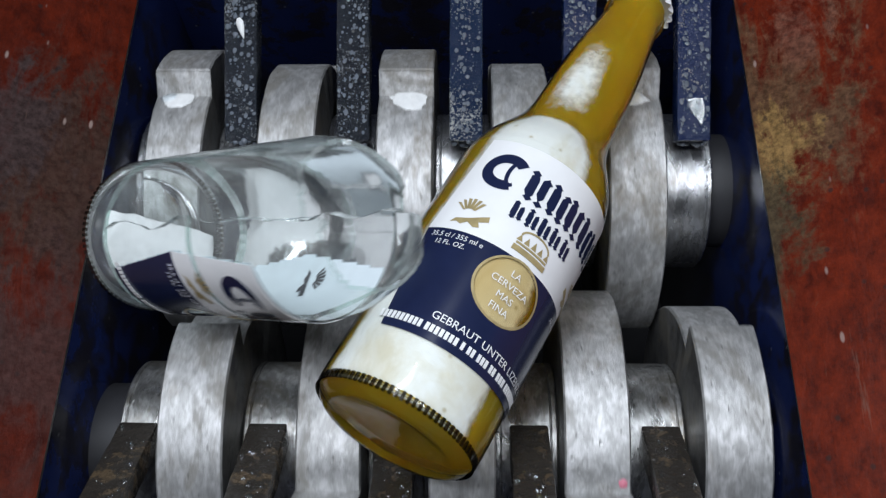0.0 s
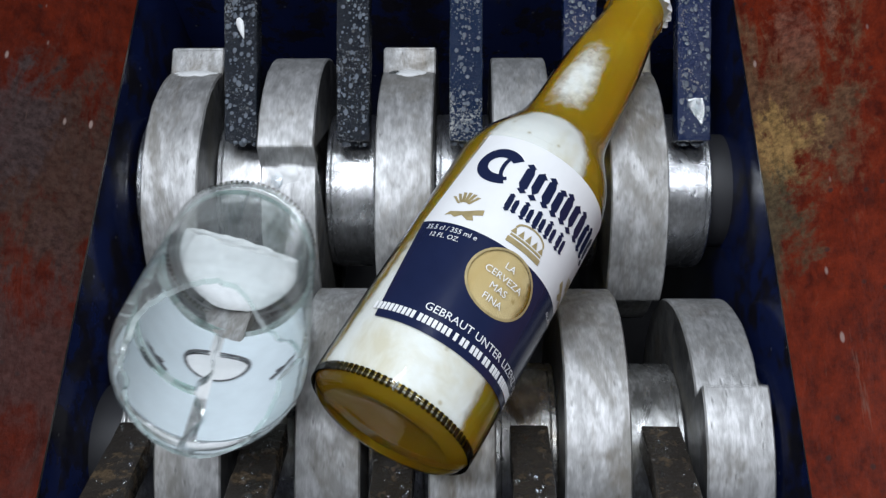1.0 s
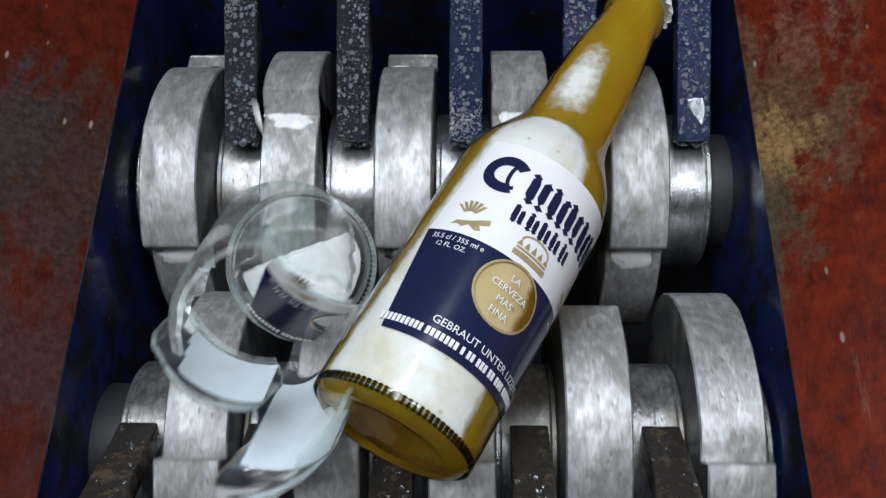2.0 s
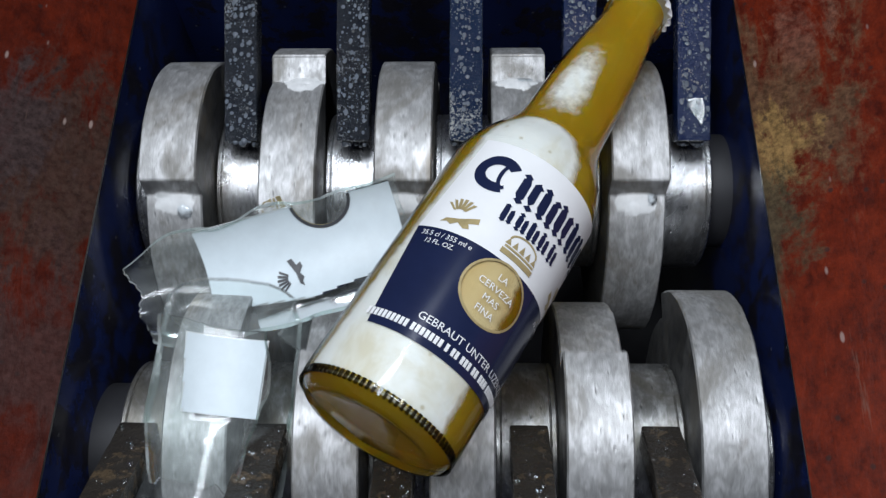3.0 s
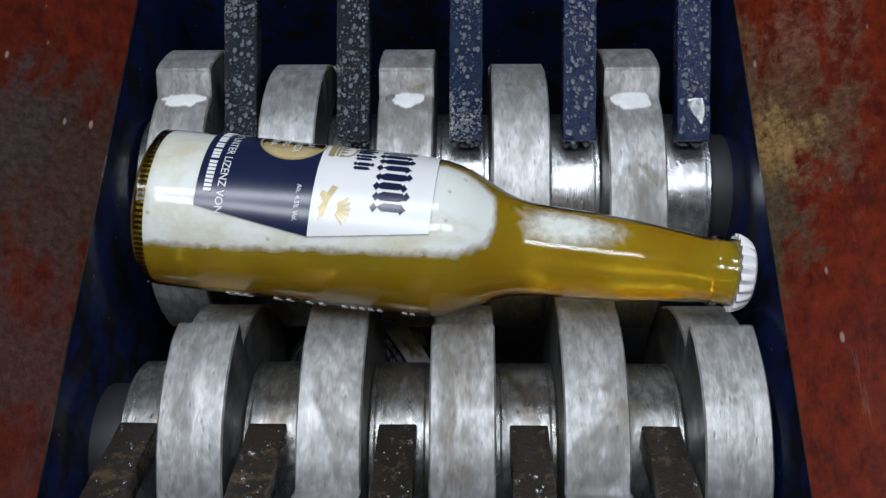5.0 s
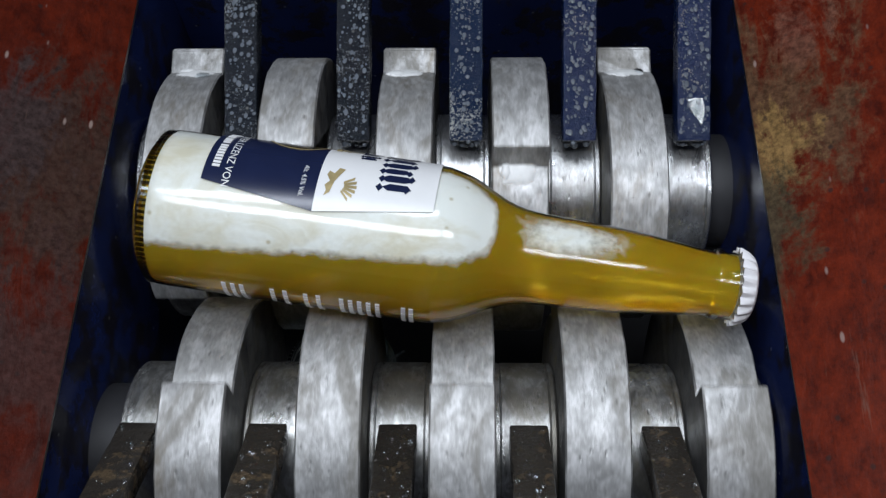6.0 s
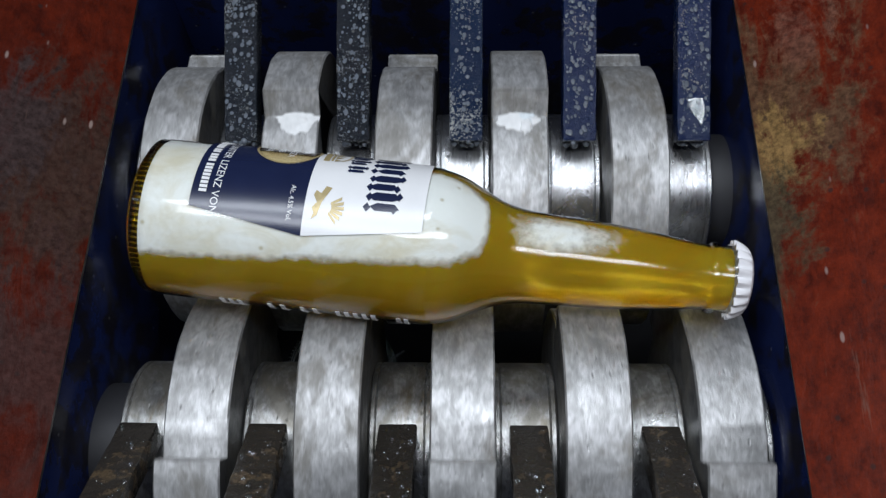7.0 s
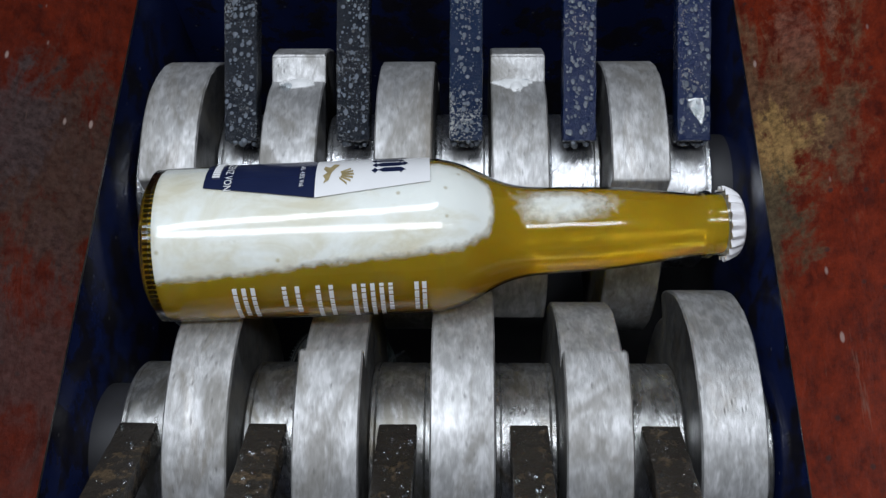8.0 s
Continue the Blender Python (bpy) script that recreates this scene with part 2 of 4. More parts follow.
def box(bm, x0, x1, y0, y1, z0, z1, m=None, bevel=0.0, seg=2):
    r = bmesh.ops.create_cube(bm, size=1.0)
    for v in r["verts"]:
        v.co = Vector(((x0 + x1) / 2 + v.co.x * (x1 - x0), (y0 + y1) / 2 + v.co.y * (y1 - y0), (z0 + z1) / 2 + v.co.z * (z1 - z0)))
    verts = r["verts"]
    if bevel:
        edges = list({e for v in verts for e in v.link_edges})
        b = bmesh.ops.bevel(bm, geom=edges, offset=bevel, segments=seg, affect="EDGES", profile=0.5)
        verts = list({v for f in b["faces"] for v in f.verts} | {v for v in verts if v.is_valid})
    if m is not None:
        bmesh.ops.transform(bm, matrix=m, verts=verts)
    return verts


def lathe(bm, profile, n=64, close=False, a0=0.0, a1=2 * math.pi):
    """Turns (s, r) pairs round the x axis; the angle a points to cos a * z - sin a * y."""
    full = abs(a1 - a0 - 2 * math.pi) < 1e-6
    rows = []
    for i in range(n if full else n + 1):
        a = a0 + (a1 - a0) * i / n
        rows.append([bm.verts.new((s, -r * math.sin(a), r * math.cos(a))) for s, r in profile])
    for i in range(n):
        p, q = rows[i], rows[(i + 1) % len(rows)]
        for j in range(len(profile) - (0 if close else 1)):
            k = (j + 1) % len(profile)
            bm.faces.new((p[j], p[k], q[k], q[j]))
    return rows


def smooth_profile(points, steps=4):
    """A Catmull-Rom line through (s, r) points."""
    out = []
    for i in range(len(points) - 1):
        p0, p1, p2, p3 = (Vector(points[max(0, min(len(points) - 1, i + k))]) for k in (-1, 0, 1, 2))
        for j in range(steps):
            t = j / steps
            out.append(tuple(0.5 * (2 * p1 + (p2 - p0) * t + (2 * p0 - 5 * p1 + 4 * p2 - p3) * t * t + (3 * p1 - p0 - 3 * p2 + p3) * t ** 3)))
    return out + [tuple(points[-1])]


# ---------------- cutter shafts ----------------
SHAPE = [(0, 1.0), (2, 0.97), (8, 0.90), (24, 0.78), (48, 0.57), (60, 0.41), (72, 0.25), (84, 0.13), (98, 0.05), (119, 0.0)]


def disc_radius(delta):
    for (d0, g0), (d1, g1) in zip(SHAPE, SHAPE[1:]):
        if delta <= d1:
            return DISC_R - STEP * (g0 + (g1 - g0) * (delta - d0) / (d1 - d0))
    return DISC_R


def disc_bmesh(tip, sense):
    """A ratchet disc round the x axis with three steps; the pocket lies sense * delta from each tip."""
    bm = bmesh.new()
    pts = []
    for k in range(3):
        t0 = tip + k * 2 * math.pi / 3
        pts.append((t0, DISC_R - 0.0006))
        pts.append((t0 + sense * 0.0005, DISC_R - STEP))
        for d in [1.5, 3, 4.5, 6.5, 9, 12, 15, 19] + list(range(23, 120, 4)):
            pts.append((t0 + sense * radians(d), disc_radius(d)))
        pts.append((t0 + sense * radians(119.5), DISC_R))
    w = DISC_W / 2
    rings = []
    for x, cut in ((-w, 0.0009), (-w + 0.0007, 0.0), (w - 0.0007, 0.0), (w, 0.0009)):
        ring = []
        for a, r in pts:
            worn = cut * (1 + 0.9 * noise.noise(Vector((math.sin(a) * 9, math.cos(a) * 9, x * 300 + tip))))
            q = r - worn + 0.00025 * noise.noise(Vector((math.sin(a) * 14, math.cos(a) * 14, tip)))
            ring.append(bm.verts.new((x, q * math.sin(a), q * math.cos(a))))
        rings.append(ring)
    inner = [[bm.verts.new((x, 0.030 * math.sin(a), 0.030 * math.cos(a))) for a, r in pts] for x in (-w, w)]
    rings = [inner[0]] + rings + [inner[1]]
    for p, q in zip(rings, rings[1:]):
        for i in range(len(pts)):
            k = (i + 1) % len(pts)
            bm.faces.new((p[i], p[k], q[k], q[i]))
    return bm


def cutter_shaft(label, y, x0, tips, sense, ends, rings):
    shaft = thing("cutter_shaft", label, "shredder shaft", "pair of cutter shafts")
    shaft.matrix_world = pose(0, y, 0)
    for i in range(5):
        d = part("cutter_disc", disc_bmesh(tips[i % 2], sense), DISC_STEEL, shaft)
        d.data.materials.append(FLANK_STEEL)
        # side faces take the steel with the shade painted in
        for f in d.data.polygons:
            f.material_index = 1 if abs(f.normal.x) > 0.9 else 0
        d.location.x = x0 + i * PITCH
    gaps = [x0 + (i - 0.5) * PITCH for i in range(6)]
    for i, g in enumerate(gaps):
        lo, hi = g - (PITCH - DISC_W) / 2 + 0.0002, g + (PITCH - DISC_W) / 2 - 0.0002
        lo, hi = max(lo, ends[0]), min(hi, ends[1])
        if hi - lo < 0.004:
            continue
        bm = bmesh.new()
        lathe(bm, [(lo, 0.029), (lo, SPACER_R - 0.0008), (lo + 0.0008, SPACER_R), (lo + 0.0022, SPACER_R), (lo + 0.0026, SPACER_R - 0.0006),
                   (lo + 0.0032, SPACER_R), (hi - 0.0034, SPACER_R), (hi - 0.003, SPACER_R - 0.0006), (hi - 0.0024, SPACER_R),
                   (hi - 0.0008, SPACER_R), (hi, SPACER_R - 0.0008), (hi, 0.029)], 72)
        part("spacer_ring", bm, rings, shaft)
    bm = bmesh.new()
    lathe(bm, [(WALL_L - 0.03, 0.0), (WALL_L - 0.03, 0.0285), (WALL_R + 0.03, 0.0285), (WALL_R + 0.03, 0.0)], 48)
    part("shaft_core", bm, DARK, shaft)
    return shaft


UPPER_TIP, LOWER_TIP = -0.0531, 0.0888
upper_shaft = cutter_shaft("turning bare steel cutter shaft with stepped discs, wet with suds", SHAFT_Y, UP_X,
                           (UPPER_TIP + TURN * 1.5, UPPER_TIP + TURN * 0.875), -1, (WALL_L + 0.002, 0.1245), SPACER_STEEL)
lower_shaft = cutter_shaft("turning bare steel cutter shaft with scuffed stepped discs", -SHAFT_Y, LOW_X,
                           (LOWER_TIP + TURN * 0.25, LOWER_TIP - TURN * 0.375), 1, (-0.1395, WALL_R - 0.002), STAINED_STEEL)


# ---------------- stripper combs ----------------
ball = bmesh.new()
bmesh.ops.create_icosphere(ball, subdivisions=2, radius=1.0)
BALL_VERTS = [v.co.copy() for v in ball.verts]
BALL_FACES = [[v.index for v in f.verts] for f in ball.faces]
ball.free()


def bead(bm, m):
    """Adds a small ball, shaped by m."""
    made = [bm.verts.new(m @ c) for c in BALL_VERTS]
    for f in BALL_FACES:
        bm.faces.new([made[i] for i in f])


def comb_bar(label, x, tip, far, material, seed, width=0.0153, thick=0.011):
    """A flat bar from tip to far, both (y, z) of its upper face."""
    rnd = random.Random(seed)
    (y0, z0), (y1, z1) = tip, far
    along = Vector((0, y1 - y0, z1 - z0))
    length = along.length
    side = 1 if y1 > y0 else -1
    m = Matrix.Translation((x, y0, z0)) @ Matrix.Rotation(math.atan2(z1 - z0, (y1 - y0) * side) * side, 4, "X")
    bm = bmesh.new()
    a, b = (0.0, length) if side > 0 else (-length, 0.0)
    box(bm, -width / 2, width / 2, a, b, -thick, 0, None, 0.0009, 2)
    cuts = [e for e in bm.edges if abs(e.verts[0].co.y - e.verts[1].co.y) > length * 0.5]
    bmesh.ops.subdivide_edges(bm, edges=cuts, cuts=24, use_grid_fill=True)
    for v in bm.verts:
        v.co += Vector((noise.noise(v.co * 130 + Vector((seed, 0, 0))), 0, 0.6 * noise.noise(v.co * 90 + Vector((0, seed, 0))))) * 0.0005
    bmesh.ops.transform(bm, matrix=m, verts=bm.verts)
    bar = thing("stripper_bar", label, "comb bar", "stripper bars of the shredder")
    bar.location = (x, y0, z0)
    bmesh.ops.translate(bm, verts=bm.verts, vec=(-x, -y0, -z0))
    part("bar", bm, material, bar)
    drops = bmesh.new()
    local = m.copy()
    local.translation = (0, 0, 0)
    for _ in range(260 if side > 0 else 50):
        u, q = rnd.uniform(-0.42, 0.42) * width, rnd.uniform(0.03, 0.85) * length * side
        rad = rnd.choice((0.0002, 0.0003, 0.0003, 0.0004, 0.0005, 0.0007, 0.0010))
        p = local @ Vector((u, q, 0.0002))
        bead(drops, Matrix.Translation(p) @ Matrix.Diagonal((rad, rad * rnd.uniform(1, 2.2), rad * 0.5, 1)))
    if side > 0:          # froth hanging from the end of the bar
        for _ in range(9):
            rad = rnd.uniform(0.0008, 0.0020)
            p = local @ Vector((rnd.uniform(-0.38, 0.38) * width, rnd.uniform(-0.0012, 0.0004), -rnd.uniform(0.001, thick)))
            bead(drops, Matrix.Translation(p) @ Matrix.Scale(rad, 4))
    part("water", drops, BEAD if side > 0 else DROP, bar, "beads of water")["kind"] = "stuff"
    return bar


for i in range(5):
    comb_bar("dark blue stripper bar, chipped to bare metal and wet" if i in (2, 3, 4) else "blackened stripper bar with a pitted, wet face",
             -0.1008 + 0.0008 + PITCH * i, (0.0622, 0.0531), (0.171, 0.1113), COMB_BLUE if i > 2 else COMB_PAINT if i > 1 else COMB_BLACK, 3 + i)
    comb_bar("oily brown steel stripper bar with a blunt end", -0.1266 + PITCH * i, (-0.0708, 0.0519), (-0.150, 0.1130), COMB_OILY, 30 + i)


# ---------------- chamber and hopper ----------------
def plate(name, x0, x1, y0, y1, z0, z1, material, label, bevel=0.0015):
    bm = bmesh.new()
    box(bm, x0, x1, y0, y1, z0, z1, None, bevel)
    return solid(name, bm, material, label, "wall", "structure")


plate("wall_left", WALL_L - 0.012, WALL_L, -0.17, 0.175, -0.16, WALL_Z, BLUE, "scratched dark blue steel side plate of the chamber")
plate("wall_right", WALL_R, WALL_R + 0.012, -0.17, 0.175, -0.16, WALL_Z, BLUE, "scratched dark blue steel side plate of the chamber")
plate("wall_back", WALL_L - 0.012, WALL_R + 0.012, 0.175, 0.187, -0.16, 0.17, BLUE, "dark blue steel back plate behind the stripper bars")
plate("wall_front", WALL_L - 0.012, WALL_R + 0.012, -0.182, -0.170, -0.16, 0.12, BLUE, "dark blue steel front plate of the chamber")
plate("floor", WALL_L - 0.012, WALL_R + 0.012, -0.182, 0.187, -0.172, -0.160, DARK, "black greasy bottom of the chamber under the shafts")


def hopper_side(name, sign, wall, label):
    """A sloping sheet that rises outwards from the top of a side plate."""
    bm = bmesh.new()
    n, k = 44, 30
    slope = radians(38)
    grid = []
    for j in range(n + 1):
        y = -0.24 + 0.56 * j / n
        row = []
        for i in range(k + 1):
            d = 0.30 * i / k
            v = Vector((sign * d * 7, y * 7, 1.3 * sign))
            dent = 0.0016 * noise.noise(v) * min(1, i / 3)
            row.append(bm.verts.new((wall + sign * (d * math.cos(slope)), y, WALL_Z + d * math.sin(slope) + dent)))
        grid.append(row)
    for j in range(n):
        for i in range(k):
            bm.faces.new((grid[j][i], grid[j + 1][i], grid[j + 1][i + 1], grid[j][i + 1]))
    bmesh.ops.recalc_face_normals(bm, faces=bm.faces)
    bmesh.ops.solidify(bm, geom=bm.faces[:], thickness=0.004)
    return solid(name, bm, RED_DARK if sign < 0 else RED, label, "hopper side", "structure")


hopper_left = hopper_side("hopper_left", -1, WALL_L, "rust-red painted hopper sheet, scuffed brown and spattered")
hopper_right = hopper_side("hopper_right", 1, WALL_R, "rust-red painted hopper sheet, scratched along its lower edge")


def spatter(sheet, sign, wall, drops):
    """Dried pale splashes on a hopper sheet: distance out from its lower edge, y, width, length, lean."""
    for x, y, wide, high, lean in drops:
        bm = bmesh.new()
        bmesh.ops.create_icosphere(bm, subdivisions=2, radius=1.0)
        m = Matrix.Translation((wall + sign * x, y, WALL_Z + x * math.tan(radians(38)) + 0.0009)) @ Matrix.Rotation(-sign * radians(38), 4, "Y") @ Matrix.Rotation(radians(lean), 4, "Z")
        for v in bm.verts:
            k = 1 + 0.35 * noise.noise(v.co * 2.1 + Vector((x * 900, y * 700, 0)))
            v.co = m @ Vector((v.co.x * wide * k * (1 - 0.35 * v.co.y), v.co.y * high * k, v.co.z * 0.0009))
        part("dried_splash", bm, SPLASH, sheet, "pale dried splash")


spatter(hopper_left, -1, WALL_L, [(0.0121, 0.0827, 0.0009, 0.0028, 0), (0.0280, 0.0190, 0.0015, 0.0019, 10), (0.0302, 0.0262, 0.0008, 0.0010, 0),
                                  (0.0085, 0.0560, 0.0006, 0.0007, 0), (0.0137, 0.0000, 0.0005, 0.0009, 5), (0.0050, 0.0180, 0.0005, 0.0008, 0)])
spatter(hopper_right, 1, WALL_R, [(0.0052, 0.0960, 0.0006, 0.0024, -6), (0.0070, 0.0850, 0.0008, 0.0012, 0), (0.0188, 0.0978, 0.0007, 0.0018, 12), (0.0126, -0.0442, 0.0009, 0.0014, -8),
                                  (0.0183, -0.0397, 0.0006, 0.0013, 30), (0.0100, -0.0700, 0.0006, 0.0016, 12), (0.0115, 0.0300, 0.0004, 0.0017, 8)])
for name, x in (("trim_left", WALL_L), ("trim_right", WALL_R)):
    bm = bmesh.new()
    box(bm, x - 0.0016, x + 0.0016, -0.169, 0.174, WALL_Z - 0.001, WALL_Z + 0.0032, None, 0.0006, 1)
    solid(name, bm, RIM, "worn bare steel edge between hopper and chamber", "edge", "structure")


def room():
    for name, b, mat, label in (
            ("room_floor", (-2.5, 2.5, -2.5, 2.5, -1.05, -1.0), CONCRETE, "grey concrete workshop floor"),
            ("ceiling", (-2.5, 2.5, -2.5, 2.5, 1.9, 1.95), PLASTER, "grey plaster workshop ceiling"),
            ("room_wall_north", (-2.5, 2.5, 2.5, 2.6, -1.0, 1.9), PLASTER, "plain grey workshop wall"),
            ("room_wall_south", (-2.5, 2.5, -2.6, -2.5, -1.0, 1.9), PLASTER, "plain grey workshop wall"),
            ("room_wall_east", (2.5, 2.6, -2.5, 2.5, -1.0, 1.9), PLASTER, "plain grey workshop wall"),
            ("room_wall_west", (-2.6, -2.5, -2.5, 2.5, -1.0, 1.9), PLASTER, "plain grey workshop wall")):
        plate(name, *b, mat, label, 0.0)
    bm = bmesh.new()
    for x0, x1, y0, y1 in ((-0.17, -0.12, -0.18, -0.13), (0.10, 0.15, -0.18, -0.13), (-0.17, -0.12, 0.13, 0.18), (0.10, 0.15, 0.13, 0.18)):
        box(bm, x0, x1, y0, y1, -1.0, -0.172, None, 0.003)
    solid("machine_stand", bm, BLUE, "dark blue steel stand of the shredder", "stand", "structure")


room()

# ---------------- bottles ----------------
R_BODY = 0.0315
OUTLINE = [(0.0, 0.0262), (0.0014, 0.0284), (0.005, 0.0306), (0.0105, R_BODY), (0.060, R_BODY), (0.110, R_BODY), (0.118, 0.0309), (0.126, 0.0287),
           (0.134, 0.0248), (0.142, 0.0210), (0.150, 0.0189), (0.160, 0.0180), (0.175, 0.0175), (0.190, 0.0166), (0.205, 0.0150), (0.218, 0.0133), (0.2235, 0.0128)]
FINISH = [(0.2240, 0.0138), (0.2255, 0.0142), (0.2270, 0.0138), (0.2275, 0.0129), (0.2300, 0.0129), (0.2310, 0.0134), (0.2365, 0.0132)]
LABEL0, LABEL1, SPLIT = 0.0250, 0.1130, 0.0683
LEFT, HALF = -65.0, 86.0            # the label is widest where its two fields meet


def label_edges(s):
    """The two sides of the label at s, in degrees."""
    t = (SPLIT - s) / (SPLIT - LABEL0) if s < SPLIT else (s - SPLIT) / (LABEL1 - SPLIT)
    return LEFT + (11.5 if s < SPLIT else 9.5) * t, HALF - (12.4 if s < SPLIT else 11.0) * t



def wrap(s, a, r):
    return Vector((s, -r * math.sin(a), r * math.cos(a)))


def patch(bm, s0, s1, a0, a1, r, keep=None, cell=0.0016, thick=0.00025, sides=None):
    """A sheet bent round the bottle, angles in degrees; keep(s, a) cuts it, sides(s) gives slanted sides."""
    ns, na = max(1, round((s1 - s0) / cell)), max(1, round(radians(a1 - a0) * r / cell))
    v = {}

    def angle(q, u):
        lo, hi = sides(q) if sides else (a0, a1)
        return lo + (hi - lo) * u

    def at(i, j, k):
        if (i, j, k) not in v:
            q = s0 + (s1 - s0) * i / ns
            v[i, j, k] = bm.verts.new(wrap(q, radians(angle(q, j / na)), r + k * thick))
        return v[i, j, k]

    on = {(i, j) for i in range(ns) for j in range(na)
          if keep is None or keep(s0 + (s1 - s0) * (i + 0.5) / ns, angle(s0 + (s1 - s0) * (i + 0.5) / ns, (j + 0.5) / na))}
    for i, j in on:
        bm.faces.new((at(i, j, 1), at(i + 1, j, 1), at(i + 1, j + 1, 1), at(i, j + 1, 1)))
        for (di, dj), p, q in (((-1, 0), (i, j), (i, j + 1)), ((1, 0), (i + 1, j), (i + 1, j + 1)), ((0, -1), (i, j), (i + 1, j)), ((0, 1), (i, j + 1), (i + 1, j + 1))):
            if (i + di, j + dj) not in on:
                bm.faces.new((at(*p, 1), at(*q, 1), at(*q, 0), at(*p, 0)))


def bent_bars(bm, bars, r):
    """Small bars (s, angle, height, width) with s and width in metres, bent round the bottle."""
    for s, a, h, w in bars:
        half = math.degrees(w / 2 / r)
        patch(bm, s - h / 2, s + h / 2, a - half, a + half, r, None, max(0.0006, min(h, w, 0.002)), 0.0002)


def bent_shape(bm, outline, r):
    """A filled outline of (s, angle) points, bent round the bottle: a fan from its middle."""
    cs, ca = sum(p[0] for p in outline) / len(outline), sum(p[1] for p in outline) / len(outline)
    c = bm.verts.new(wrap(cs, radians(ca), r))
    mid = [bm.verts.new(wrap((s + cs) / 2, radians((a + ca) / 2), r)) for s, a in outline]
    rim = [bm.verts.new(wrap(s, radians(a), r)) for s, a in outline]
    for i in range(len(rim)):
        k = (i + 1) % len(rim)
        bm.faces.new((c, mid[i], mid[k]))
        bm.faces.new((mid[i], rim[i], rim[k], mid[k]))


def bent_ring(bm, s0, a0, rad_s, rad_a, width, r, start=0, end=360, n=40):
    rows = []
    for i in range(n + 1):
        t = radians(start + (end - start) * i / n)
        w = width / 2
        da = math.degrees(w / r)
        rows.append([bm.verts.new(wrap(s0 + (rad_s + k * w) * math.sin(t), radians(a0 + (rad_a + k * da) * math.cos(t)), r)) for k in (-1, 1)])
    for p, q in zip(rows, rows[1:]):
        bm.faces.new((p[0], p[1], q[1], q[0]))


def bent_text(words, size, s, a, r, spacing=1.0):
    """A line of lettering centred on (s, a), running round the bottle."""
    data = bpy.data.curves.new("line", "FONT")
    data.body, data.size, data.align_x, data.align_y, data.space_character, data.resolution_u = words, size, "CENTER", "CENTER", spacing, 3
    ob = new("line", data)
    mesh = bpy.data.meshes.new_from_object(ob.evaluated_get(bpy.context.evaluated_depsgraph_get()))
    bpy.data.objects.remove(ob)
    bm = bmesh.new()
    bm.from_mesh(mesh)
    bpy.data.meshes.remove(mesh)
    bmesh.ops.triangulate(bm, faces=bm.faces)
    long_edges = [e for e in bm.edges if abs(e.verts[0].co.x - e.verts[1].co.x) > 0.0015]
    if long_edges:
        bmesh.ops.subdivide_edges(bm, edges=long_edges, cuts=1)
        bmesh.ops.triangulate(bm, faces=bm.faces)
    for v in bm.verts:
        v.co = wrap(s + v.co.y, radians(a) + v.co.x / r, r)
    return bm


OVAL_S, OVAL_A, OVAL_RS, OVAL_RA = 0.0558, 7.0, 0.0126, 23.5


def in_oval(s, a, grow=1.0):
    return ((s - OVAL_S) / OVAL_RS) ** 2 + ((a - OVAL_A) / OVAL_RA) ** 2 < grow


def trim(bm, ok):
    """Cuts away what lies outside of ok(s, angle)."""
    gone = []
    for f in bm.faces:
        c = f.calc_center_median()
        if not ok(c.x, math.degrees(math.atan2(-c.y, c.z))):
            gone.append(f)
    bmesh.ops.delete(bm, geom=gone, context="FACES")
    return len(bm.faces)


def emblems(parent, up, metal, ok):
    """Printed crown and winged shapes of the label, as plain forms."""
    bm = bmesh.new()          # gold emblems: a crown and two winged shapes, as plain forms
    c = 8
    bent_bars(bm, [(0.0718, c, 0.0022, 0.0150), (0.0740, c, 0.0008, 0.0140)], up)
    for a in (-11, -5.5, 0, 5.5, 11):
        bent_shape(bm, [(0.0750, c + a - 2.2), (0.0784 - abs(a) * 0.00007, c + a), (0.0750, c + a + 2.2)], up)
    bent_ring(bm, 0.0775, c, 0.0032, 11, 0.0008, up, 0, 180)
    if ok(0.074, c):
        part("crown_emblem", bm, metal, parent, "printed crown" if metal is GREY else "gold printed crown")
    for sgn, a in ((1, -38), (-1, 62)):
        if not ok(0.074, a):
            continue
        bm = bmesh.new()
        bent_shape(bm, [(0.0715, a - sgn * 12), (0.0735, a - sgn * 9), (0.0745, a), (0.0765, a + sgn * 8), (0.0775, a + sgn * 12), (0.0752, a + sgn * 13),
                        (0.0738, a + sgn * 7), (0.0718, a + sgn * 9), (0.0712, a + sgn * 5), (0.0728, a), (0.0712, a - sgn * 4), (0.0722, a - sgn * 8)], up)
        for k in range(6):
            t = radians(55 + 17 * k) if sgn > 0 else radians(125 - 17 * k)
            bent_shape(bm, [(0.0760 + 0.0025 * math.sin(t), a - sgn * 3 + 5 * math.cos(t) - 1), (0.0760 + 0.0072 * math.sin(t), a - sgn * 3 + 13 * math.cos(t) - 1.2),
                            (0.0760 + 0.0072 * math.sin(t), a - sgn * 3 + 13 * math.cos(t) + 1.2), (0.0760 + 0.0025 * math.sin(t), a - sgn * 3 + 5 * math.cos(t) + 1)], up)
        part("winged_emblem", bm, metal, parent, "printed winged shape" if metal is GREY else "gold printed winged shape")["kind"] = "stuff"


